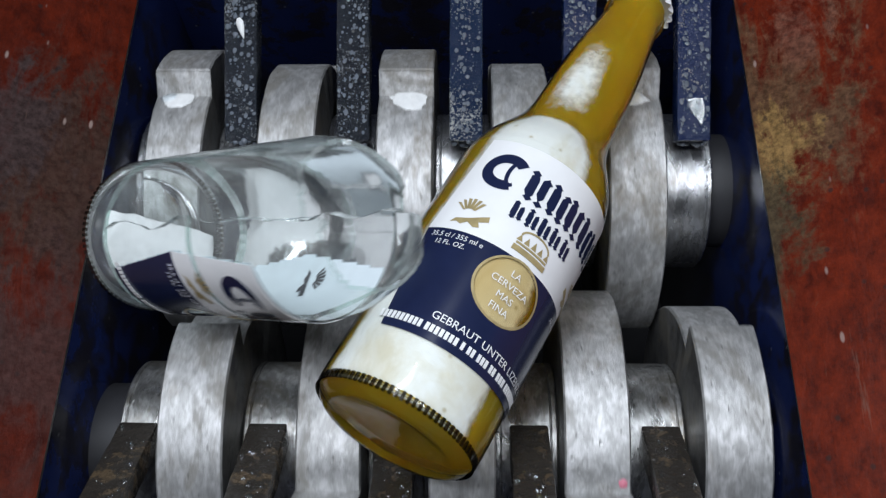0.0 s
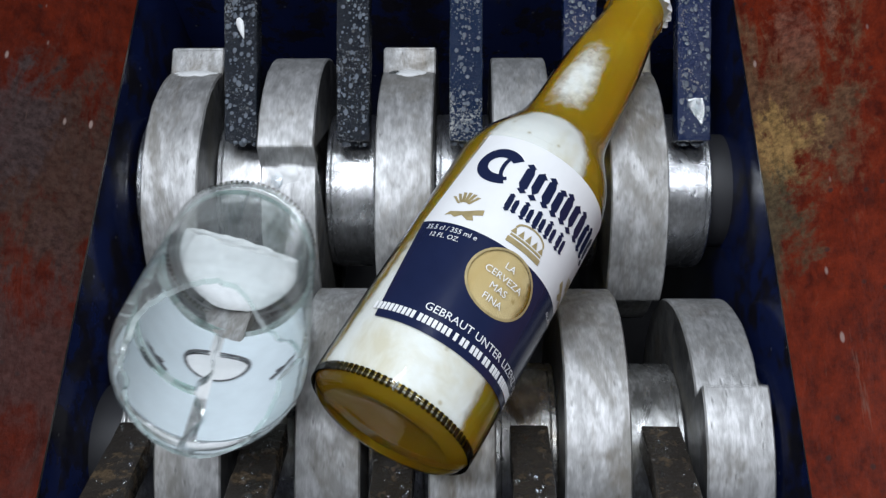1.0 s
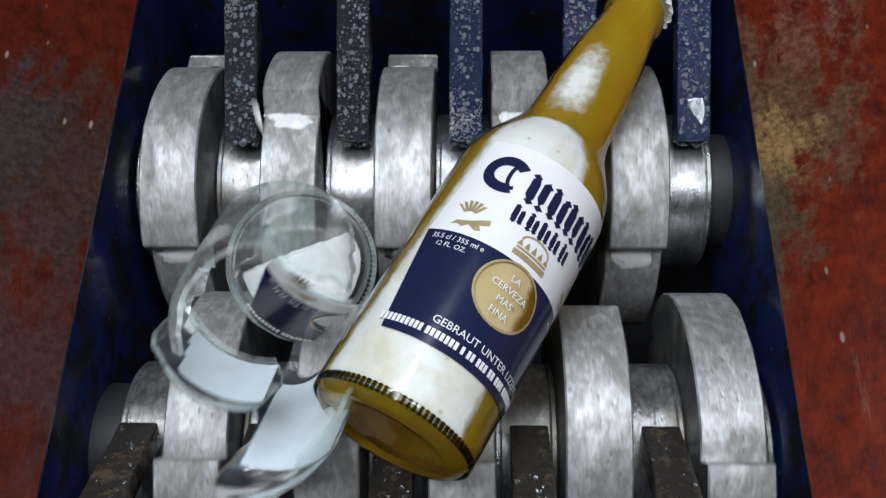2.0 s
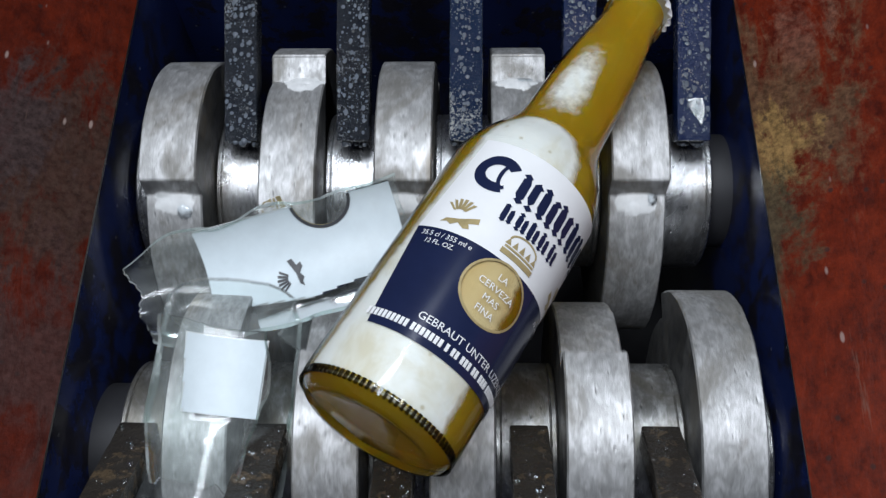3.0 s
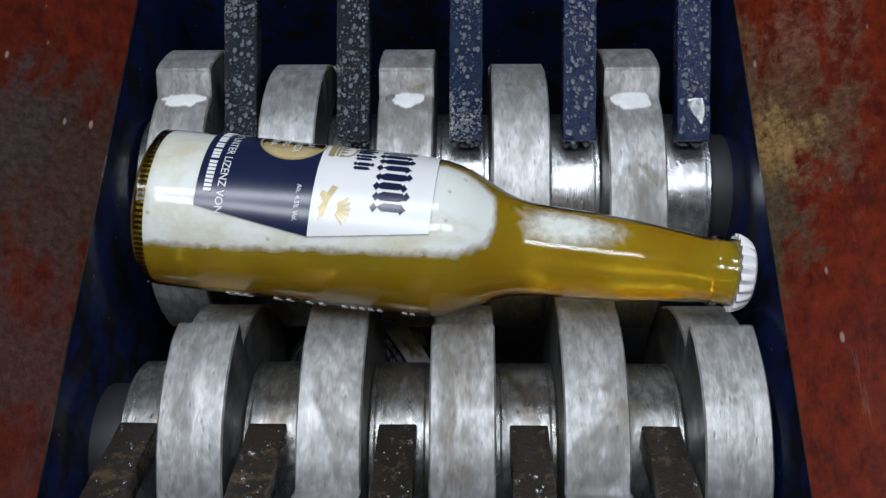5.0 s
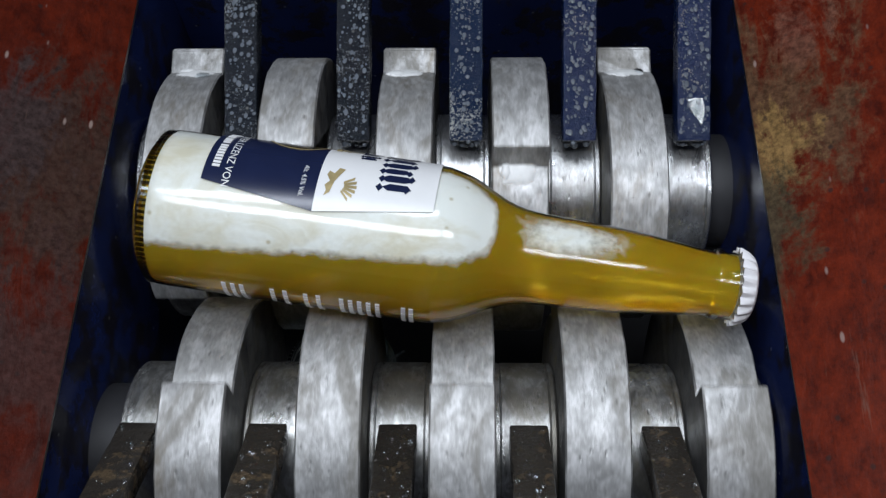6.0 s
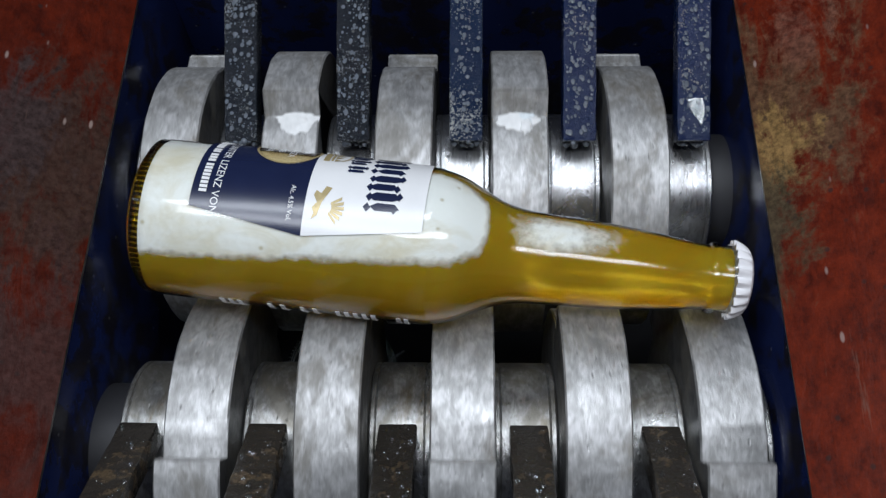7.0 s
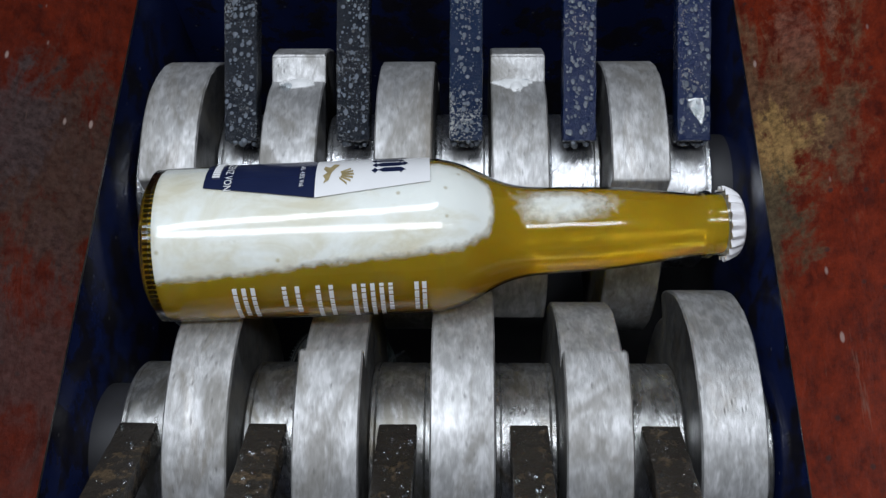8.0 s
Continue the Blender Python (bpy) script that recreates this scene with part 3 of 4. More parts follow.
def label_parts(parent, r, inside=None, front=True):
    """Enamel label of the bottle: white field, navy field, clear oval with a gold ring, marks and lettering."""
    def ok(s, a):
        return inside is None or inside(s, a)

    bm = bmesh.new()
    patch(bm, SPLIT, LABEL1, LEFT, HALF, r, ok, 0.0011, sides=label_edges)
    part("white_label", bm, WHITE if front else BACKPRINT, parent, "white enamel upper label")
    bm = bmesh.new()
    patch(bm, LABEL0, SPLIT, LEFT, HALF, r, lambda s, a: ok(s, a) and not in_oval(s, a), 0.0007, sides=label_edges)
    part("navy_label", bm, NAVY if front else BACKPRINT, parent, "navy blue enamel lower label with a clear oval")
    up = r + (0.0005 if front else -0.0004)
    bm = bmesh.new()
    bent_ring(bm, OVAL_S, OVAL_A, OVAL_RS, OVAL_RA, 0.0009, up)
    if trim(bm, ok):
        part("gold_ring", bm, GOLD if front else NAVY, parent, "thin gold ring")
    ink = NAVY
    bm = bmesh.new()          # brand word: a crescent and five blocks, a second word of five small blocks
    bent_ring(bm, 0.0985, -33, 0.0062, 12.5, 0.0042, up, 40, 300)
    bent_ring(bm, 0.0985, -27, 0.0052, 4.0, 0.0016, up, 60, 300)
    def lozenge(s, a, high, wide):
        bent_shape(bm, [(s - high, a), (s - high * 0.62, a + wide), (s + high * 0.50, a + wide * 0.9), (s + high, a + wide * 0.3),
                        (s + high * 0.66, a - wide), (s - high * 0.50, a - wide)], up)

    for i, a in enumerate((-9, 8, 24, 41, 57)):
        lozenge(0.0974, a - 4.2, 0.0062, 3.3)
        lozenge(0.0966 if i % 2 else 0.0980, a + 3.7, 0.0056, 2.9)
        for q, w in ((0.1030, -5.2), (0.0918, -3.4), (0.1016, 4.6), (0.0914, 4.6)):
            bent_shape(bm, [(q - 0.0014, a + w), (q, a + w + 3.4), (q + 0.0014, a + w), (q, a + w - 3.4)], up + 0.00006)
    for i, a in enumerate((-13, -2, 8, 18, 29)):
        lozenge(0.0850, a - 2.2, 0.0040 if i in (0, 2) else 0.0032, 2.0)
        lozenge(0.0848, a + 2.3, 0.0030, 1.7)
        for q, w in ((0.0882, -2.4), (0.0818, -2.0), (0.0822, 2.6)):
            bent_shape(bm, [(q - 0.0009, a + w), (q, a + w + 2.2), (q + 0.0009, a + w), (q, a + w - 2.2)], up + 0.00006)
    if trim(bm, ok):
        part("brand_mark", bm, ink, parent, "dark blue blackletter marks")["kind"] = "stuff"
    emblems(parent, up, GOLD if front else NAVY, ok)
    if ok(OVAL_S, OVAL_A) and front:
        bm = bmesh.new()
        patch(bm, OVAL_S - OVAL_RS, OVAL_S + OVAL_RS, OVAL_A - OVAL_RA, OVAL_A + OVAL_RA, r, lambda q, w: in_oval(q, w, 0.98), 0.0009, 0.0001)
        part("tinted_oval", bm, OVAL_TINT, parent, "see-through amber oval").visible_shadow = False
    if not front:
        return
    for name, words, size, s, a in (("volume_line", "35.5 cl / 355 ml e", 0.0030, 0.0655, -39), ("ounce_line", "12 FL. OZ.", 0.0028, 0.0622, -41),
                                    ("strength_line", "Alc. 4.5% Vol.", 0.0026, 0.0630, 64),
                                    ("licence_line", "GEBRAUT UNTER LIZENZ VON", 0.0042, 0.0342, 26),
                                    ("motto", "LA", 0.0038, 0.0625, OVAL_A), ("motto", "CERVEZA", 0.0038, 0.0577, OVAL_A),
                                    ("motto", "MAS", 0.0038, 0.0529, OVAL_A), ("motto", "FINA", 0.0038, 0.0481, OVAL_A)):
        if ok(s, a) and (inside is None or name != "licence_line"):
            part(name, bent_text(words, size, s, a, up), WHITE, parent, "white lettering", False)
    bm = bmesh.new()
    a = -58.0
    for w in [0.0012] * 10 + [0.0] + [0.0013] * 7 + [0.0] + [0.0012, 0.0, 0.0012, 0.0012, 0.0] + [0.0012] * 3 + [0.0] + [0.0012] * 2 + [0.0] + [0.0013] * 3 + [0.0] + [0.0012] * 8:
        if not w:
            a += 1.6
            continue
        wide = math.degrees(w / up)
        bent_bars(bm, [(0.0293, a + wide / 2, 0.0029, w)], up)
        a += wide + 0.9
    if trim(bm, ok):
        part("maker_line", bm, WHITE, parent, "line of plain white bars")["kind"] = "stuff"


def bottle_glass_profile():
    return smooth_profile(OUTLINE, 4) + FINISH


def build_bottle():
    root = thing("beer_bottle", "full glass bottle of amber beer with foam and white cap", "bottle")
    bm = bmesh.new()
    prof = bottle_glass_profile()
    base = [(0.0030, 0.0), (0.0026, 0.012), (0.0012, 0.0225), (0.0, 0.0240)]
    lathe(bm, base + prof, 96)
    glass = part("glass_body", bm, CLEAR, root, "clear glass with a knurled heel")
    glass.visible_shadow = False
    bm = bmesh.new()          # ring of short ribs round the heel
    for i in range(88):
        a = 360 * i / 88
        patch(bm, 0.0030, 0.0062, a - 1.1, a + 1.1, 0.0303, None, 0.003, 0.0008)
    part("heel_knurl", bm, KNURL, glass, "ring of moulded glass ribs")["kind"] = "stuff"
    label_parts(glass, R_BODY + 0.0002)
    bm = bmesh.new()          # back print: rows of small lettering as bars
    rnd = random.Random(5)
    for s, n, w in ((0.036, 1, 0.020), (0.0395, 1, 0.017), (0.043, 1, 0.018), (0.055, 2, 0.011), (0.060, 2, 0.013), (0.068, 3, 0.020), (0.073, 3, 0.019),
                    (0.082, 4, 0.021), (0.0855, 4, 0.018), (0.089, 4, 0.023), (0.0925, 4, 0.020), (0.096, 4, 0.017), (0.106, 2, 0.015), (0.109, 2, 0.017)):
        a = 150.0
        end = a + math.degrees(w / R_BODY)
        while a < end:
            bit = rnd.uniform(0.0012, 0.0040)
            bent_bars(bm, [(s, a + math.degrees(bit / 2 / R_BODY), 0.0017, bit)], R_BODY + 0.0003)
            a += math.degrees((bit + 0.0007) / R_BODY)
    part("back_print", bm, WHITE, glass, "rows of small white print as bars")["kind"] = "stuff"
    cap = bmesh.new()
    n = 126
    rows = []
    for s, r, flute in ((0.2325, 0.0148, 0.0010), (0.2335, 0.0147, 0.0010), (0.2365, 0.0139, 0.0005), (0.2382, 0.0131, 0.0), (0.2392, 0.0116, 0.0), (0.2395, 0.006, 0.0)):
        rows.append([cap.verts.new(wrap(s, 2 * math.pi * i / n, r + flute * math.cos(21 * 2 * math.pi * i / n))) for i in range(n)])
    for p, q in zip(rows, rows[1:]):
        for i in range(n):
            cap.faces.new((p[i], p[(i + 1) % n], q[(i + 1) % n], q[i]))
    cap.faces.new(rows[-1])
    part("crown_cap", cap, CAPWHITE, glass, "white crimped crown cap")
    inner = [(s, max(0.0005, r - 0.0008)) for s, r in smooth_profile(OUTLINE, 4) if s > 0.004]
    bm = bmesh.new()
    lathe(bm, [(0.0036, 0.0), (0.0034, 0.013), (0.0030, 0.0245)] + inner + [(0.2275, 0.0124), (0.2320, 0.0122), (0.2320, 0.0)], 72)
    bmesh.ops.remove_doubles(bm, verts=bm.verts, dist=1e-6)
    part("beer", bm, BEER, root, "clear amber beer")
    bm = bmesh.new()          # the foam lies against the upper side of the glass
    n = 120
    layer = bm.verts.layers.float.new("thickness")

    def level(s):
        if s < 0.112:
            return 0.0155 + 0.0070 * (s / 0.112)
        return 0.0225 - 0.0060 * min(1.0, (s - 0.112) / 0.045)

    for lo, hi in ((0.0045, 0.1385), (0.140, 0.200)):
        prof = [(q, r + 0.0004) for q, r in inner]
        line = []
        for k in range(61):
            q = lo + (hi - lo) * k / 60
            i = next(i for i in range(len(prof) - 1) if prof[i + 1][0] >= q)
            (q0, r0), (q1, r1) = prof[i], prof[i + 1]
            line.append((q, r0 + (r1 - r0) * (q - q0) / (q1 - q0)))
        rings = []
        for q, r in line:
            edge = min(q - lo, hi - q)
            low = min(level(q) if lo < 0.1 else r * (1 - 0.17 * math.sin(math.pi * ((q - lo) / (hi - lo)) ** 0.62) ** 0.9), r * 0.998)
            low += (r - low) * max(0.0, 1 - edge / 0.004) ** 2 * (0.9 if lo < 0.1 and hi - q < 0.01 else 0.0)
            low += 0.0002 * noise.noise(Vector((q * 140, 1, 2)))
            low = min(low, r * 0.999)
            chord = math.sqrt(r * r - low * low)
            ring = []
            for j in range(n):
                c = wrap(q, 2 * math.pi * j / n, r)
                if c.z < low:
                    c.z, c.y = low, max(-chord, min(chord, c.y))
                deep = max(0.0, min(1.0, (c.z - low) / (0.0060 if lo < 0.1 else 0.0030)))
                if lo > 0.1:
                    c = Matrix.Rotation(radians(-9), 3, "X") @ c
                v = bm.verts.new(c)
                v[layer] = deep * (1.0 if lo < 0.1 else 0.66 * math.sin(math.pi * (q - lo) / (hi - lo)) ** 0.7)
                ring.append(v)
            rings.append(ring)
        for p, q in zip(rings, rings[1:]):
            for j in range(n):
                bm.faces.new((p[j], q[j], q[(j + 1) % n], p[(j + 1) % n]))
        bm.faces.new(rings[0])
        bm.faces.new(rings[-1])
    bmesh.ops.remove_doubles(bm, verts=bm.verts, dist=1e-7)
    part("foam", bm, FOAM, root, "white beer foam with bubbles")
    return root, glass


bottle, bottle_glass = build_bottle()


# ---------------- broken bottle ----------------
def shard(label, s0, s1, a0, a1, labelled=False, base=False, white_patch=None):
    """A piece of a burst bottle: a bent wall of glass with jagged edges."""
    root = thing("glass_shard", label, "glass shard", "pieces of a broken bottle")
    prof = [p for p in smooth_profile(OUTLINE, 4)]

    def radius(s):
        for (x0, r0), (x1, r1) in zip(prof, prof[1:]):
            if s <= x1:
                return r0 + (r1 - r0) * (s - x0) / max(1e-9, x1 - x0)
        return prof[-1][1]

    def tear(s, ang):
        """Where the break that runs round at s lies at an angle."""
        t = radians(ang)
        size = 0.003 if s < 0.1 else 0.012
        return s + size * (noise.noise(Vector((1.2 * math.cos(t), 1.2 * math.sin(t), s * 90))) + 0.14 * noise.noise(Vector((9 * math.cos(t), 9 * math.sin(t), s * 70))))

    def split(ang, s):
        """How far the break that runs along at an angle strays from it, in degrees."""
        k = (ang % 360) * 0.37
        return 9 * noise.noise(Vector((s * 45, k, 2))) + 1.2 * noise.noise(Vector((s * 160, k, 5)))

    bm = bmesh.new()
    ns, na = 40, max(12, round((a1 - a0) / 4))
    full = a1 - a0 >= 359
    grid = []
    for j in range(na + (0 if full else 1)):
        u = j / na
        row = []
        ang = a0 + (a1 - a0) * u
        beg, end = s0 if base else tear(s0, ang), tear(s1, ang)
        for i in range(ns + 1):
            s = beg + (end - beg) * i / ns
            a = ang + (0 if full else (1 - u) * split(a0, s) + u * split(a1, s))
            row.append(bm.verts.new(wrap(s, radians(a), radius(s) - 0.0003)))
        grid.append(row)
    m = len(grid)
    for j in range(na):
        for i in range(ns):
            bm.faces.new((grid[j][i], grid[j][i + 1], grid[(j + 1) % m][i + 1], grid[(j + 1) % m][i]))
    bmesh.ops.recalc_face_normals(bm, faces=bm.faces)
    rim = [e for e in bm.edges if e.is_boundary]
    loops = [(e.verts[0].co.copy(), e.verts[1].co.copy()) for e in rim if not (base and max(v.co.x for v in e.verts) < s0 + 0.001)]
    glass = part("glass", bm, SHARD, root)
    glass.visible_shadow = False
    bm = bmesh.new()          # the thick broken rim, which catches the light
    for p, q in loops:
        inn = 1 - 0.0019 / R_BODY
        pi, qi = Vector((p.x, p.y * inn, p.z * inn)), Vector((q.x, q.y * inn, q.z * inn))
        bm.faces.new([bm.verts.new(c) for c in (p, q, qi, pi)])
    bmesh.ops.remove_doubles(bm, verts=bm.verts, dist=1e-6)
    part("broken_edge", bm, EDGE, root, "bright broken glass edge")
    if base:
        bm = bmesh.new()
        lathe(bm, [(0.0032, 0.0005), (0.0026, 0.012), (0.0012, 0.0225), (0.0, 0.0242), (0.0, 0.0262)], 64)
        part("bottle_base", bm, SHARD, root, "thick glass base")
        bm = bmesh.new()
        for i in range(88):
            patch(bm, 0.0030, 0.0062, 360 * i / 88 - 1.1, 360 * i / 88 + 1.1, 0.0303, None, 0.003, 0.0008)
        part("heel_knurl", bm, KNURL, root, "ring of moulded glass ribs")["kind"] = "stuff"
    if labelled:
        label_parts(root, R_BODY + 0.0002, lambda s, a: s0 + 0.004 < s < s1 and a0 + 4 < a < a1 - 4)
        bm = bmesh.new()
        patch(bm, max(s0 + 0.004, LABEL0), min(s1, LABEL1), max(a0 + 4, LEFT), min(a1 - 4, HALF), R_BODY - 0.0007, lambda s, a: not in_oval(s, a) and label_edges(s)[0] < a < label_edges(s)[1], 0.0011, 0.0001)
        part("label_back", bm, BACKPRINT, root, "pale back of the label seen through the glass")
        emblems(root, R_BODY - 0.0010, GREY, lambda s, a: s0 + 0.004 < s < s1 and a0 + 8 < a < a1 - 8)
        bm = bmesh.new()
        bent_ring(bm, OVAL_S, OVAL_A, OVAL_RS, OVAL_RA, 0.0014, R_BODY - 0.0010)
        if trim(bm, lambda s, a: s0 + 0.004 < s < s1 and a0 + 4 < a < a1 - 4):
            part("oval_ring", bm, GREY, root, "dark ring round the clear oval")
    if white_patch:
        bm = bmesh.new()
        patch(bm, *white_patch, R_BODY + 0.0002)
        part("white_label", bm, BACKPRINT, root, "plain pale label")
    return root


shard_label = shard("curved clear glass shard with a pale label on its back", 0.021, 0.142, 3, 113, labelled=True)
shard_shoulder = shard("clear glass shoulder shard with a strip of pale label", 0.079, 0.143, -84, 3, labelled=True)
shard_front = shard("small glass shard with a navy label piece", 0.021, 0.079, -84, 3, labelled=True)
shard_back = shard("jagged clear glass shard, bare and wet", 0.021, 0.128, 113, 276)
shard_base = shard("thick round glass base with a jagged wall", 0.0, 0.021, 0, 360, base=True)

# foam left in the broken base
bm = bmesh.new()
bmesh.ops.create_icosphere(bm, subdivisions=4, radius=1.0)
for v in bm.verts:
    k = 1 + 0.05 * noise.noise(v.co * 3)
    v.co = Vector((0.009 + v.co.x * 0.0060, v.co.y * 0.0250 * k, max(-0.0045 + 0.0012 * noise.noise(v.co * 5), 0.0005 + v.co.z * 0.0245 * k)))
part("foam_rest", bm, SUDS, shard_base, "white foam left in the base")


# ---------------- stick ----------------
bm = bmesh.new()
lathe(bm, [(0.0, 0.0), (0.0, 0.0030), (0.001, 0.0036), (0.25, 0.0044), (0.50, 0.0048), (0.50, 0.0)], 24)
for v in bm.verts:
    v.co += Vector((0, noise.noise(v.co * 30), noise.noise(v.co * 34 + Vector((5, 0, 0))))) * 0.0005
stick = solid("wooden_stick", bm, WOOD, "pale wooden poking stick with a blunt end", "stick")


# ---------------- small leavings ----------------
bm = bmesh.new()          # a sliver of glass on a stripper bar
bmesh.ops.create_icosphere(bm, subdivisions=2, radius=1.0)
for v in bm.verts:
    v.co = Vector((v.co.x * 0.0052, v.co.y * (0.0016 - 0.0011 * v.co.x), v.co.z * 0.0007))
chip = solid("glass_sliver", bm, SUDS, "small pale glass sliver lying on a stripper bar", "glass shard")


bm = bmesh.new()          # a leaf of glass stuck to the last stripper bar
pts = [(-0.0045, 0.0055), (0.0040, 0.0062), (0.0052, 0.0010), (0.0036, -0.0088), (0.0004, -0.0040), (-0.0030, -0.0010)]
pts = [(0.75 * x, 0.85 * y) for x, y in pts]
top = [bm.verts.new((x, y, 0.0011 + 0.05 * abs(x))) for x, y in pts]
low = [bm.verts.new((x * 1.04, y * 1.04, 0.0002)) for x, y in pts]
bm.faces.new(top)
bm.faces.new(low[::-1])
for i in range(len(pts)):
    k = (i + 1) % len(pts)
    bm.faces.new((low[i], low[k], top[k], top[i]))
leaf = solid("glass_leaf", bm, SHARD, "thin clear glass flake stuck to a blue stripper bar", "glass shard", smooth=False)
leaf.matrix_world = pose(0.1085, 0.0745, 0.0602, 28.1, 0, 0)


def smear(name, shaft, y, x, angle, radius, size, material, label, seed):
    """A low, uneven lump on a cutter disc; angle in degrees from the top towards the back."""
    bm = bmesh.new()
    bmesh.ops.create_icosphere(bm, subdivisions=3, radius=1.0)
    t = radians(angle)
    m = Matrix.Rotation(-t, 4, "X")
    for v in bm.verts:
        k = 1 + 0.45 * noise.noise(v.co * 2.2 + Vector((seed, 0, 0)))
        v.co = m @ Vector((v.co.x * size[0] * k, v.co.y * size[1] * k, radius + v.co.z * size[2]))
        v.co.x += x
    return part(name, bm, material, shaft, label)


CYAN = plain("cyan_fleck", (0.10, 0.50, 0.75), 0.4)
PINK = plain("pink_fleck", (0.70, 0.22, 0.30), 0.5)
# pocket blobs: real suds early on, later their white stands in for wet highlights
for i in range(5):
    tip = math.degrees(UPPER_TIP + TURN * (1.5 if i % 2 == 0 else 0.875))
    rnd = random.Random(40 + i)
    for k in range(3):
        smear("foam_blob", upper_shaft, SHAFT_Y, UP_X + i * PITCH + rnd.uniform(-0.003, 0.003), tip + 120 * k - 8.5, disc_radius(8.5) - 0.0004,
              (rnd.uniform(0.0075, 0.0098), rnd.uniform(0.0042, 0.0078), 0.0015), SUDS, "white suds, doubling as wet highlight", i * 7 + k)
        for j in range(3 if (i + k) % 2 else 2):
            d = 3.5 + 4.0 * j + rnd.uniform(-1, 1)
            smear("foam_blob", upper_shaft, SHAFT_Y, UP_X + i * PITCH + rnd.uniform(-0.007, 0.007), tip + 120 * k - d, disc_radius(d) + 0.0002,
                  (rnd.uniform(0.0020, 0.0062), rnd.uniform(0.0016, 0.0040), rnd.uniform(0.0008, 0.0017)), SUDS if (i + j + k) % 3 else DROP, "white suds, doubling as wet highlight", i * 9 + k * 3 + j)
smear("fleck", upper_shaft, SHAFT_Y, UP_X + 4 * PITCH - 0.0075, math.degrees(UPPER_TIP + TURN * 1.5) + 240 - 4.5 - 240, disc_radius(4.5), (0.0022, 0.0016, 0.0006), CYAN, "cyan fleck", 3)
smear("fleck", lower_shaft, -SHAFT_Y, LOW_X + 3 * PITCH + 0.0095, math.degrees(LOWER_TIP - TURN * 0.375) + 4.0, disc_radius(4.0), (0.0016, 0.0018, 0.0006), PINK, "pink fleck", 4)

# ---------------- what moves ----------------
def axis_pose(x, y, z, d, roll):
    """A pose whose x axis runs along d, turned by roll degrees about it."""
    d = Vector(d).normalized()
    side = Vector((0, 0, 1)).cross(d).normalized()
    top = d.cross(side)
    m = Matrix((d, side, top)).transposed().to_4x4()
    return Matrix.Translation((x, y, z)) @ m @ pose(0, 0, 0, roll)


BOTTLE = [   # seconds, place of the base, heading, rise, turn about the axis
    (0.00, -0.0218, -0.0908, 0.1024, 63.1, -5.3, 23.0),
    (0.50, -0.0222, -0.0903, 0.1030, 63.0, -5.5, 22.3),
    (1.00, -0.0233, -0.0891, 0.1044, 62.7, -6.0, 20.7),
    (1.50, -0.0210, -0.0913, 0.1022, 63.4, -5.0, 25.1),
    (2.80, -0.0277, -0.0885, 0.0994, 61.5, -4.6, 25.9),
    (3.00, -0.0289, -0.0880, 0.0989, 61.2, -4.6, 26.0),
    (3.30, -0.0392, -0.0830, 0.0949, 58.3, -3.6, 23.2),
    (3.50, -0.0495, -0.0780, 0.0909, 55.4, -2.7, 20.3),
    (4.00, -0.0760, -0.0640, 0.0954, 46.8, -2.3, 2.2),
    (4.10, -0.0818, -0.0602, 0.0958, 44.2, -1.7, 1.1),
    (4.20, -0.0877, -0.0558, 0.0955, 41.4, -0.9, 0.0),
    (4.30, -0.0965, -0.0490, 0.0925, 34.5, -0.8, -2.0),
    (4.40, -0.1072, -0.0450, 0.0910, 29.2, -0.8, -3.2),
    (4.50, -0.1098, -0.0333, 0.0850, 20.2, 0.1, -4.4),
    (4.70, -0.1225, 0.0060, 0.0880, -3.5, -2.0, -27.0),
    (5.00, -0.1215, 0.0080, 0.0885, -6.0, -2.6, -50.0),
    (5.80, -0.1207, 0.0085, 0.0875, -7.3, -2.6, -68.0),
    (6.00, -0.1207, 0.0085, 0.0878, -7.5, -2.7, -69.8),
    (6.20, -0.1212, 0.0060, 0.0840, -5.2, -1.8, -71.0),
    (6.40, -0.1224, -0.0003, 0.0780, 0.6, -0.9, -77.0),
    (6.50, -0.1230, -0.0035, 0.0765, 3.1, -0.6, -79.2),
    (6.80, -0.1232, -0.0012, 0.0785, 1.5, -0.6, -72.0),
    (7.00, -0.1236, 0.0061, 0.0842, -6.5, -1.1, -56.4),
    (7.20, -0.1230, 0.0055, 0.0840, -6.4, -2.6, -59.0),
    (7.50, -0.1220, 0.0032, 0.0839, -4.3, -4.7, -56.7),
    (7.70, -0.1220, -0.0012, 0.0795, 1.0, -2.4, -72.0),
    (8.00, -0.1223, -0.0040, 0.0757, 3.2, -0.9, -88.8),
]

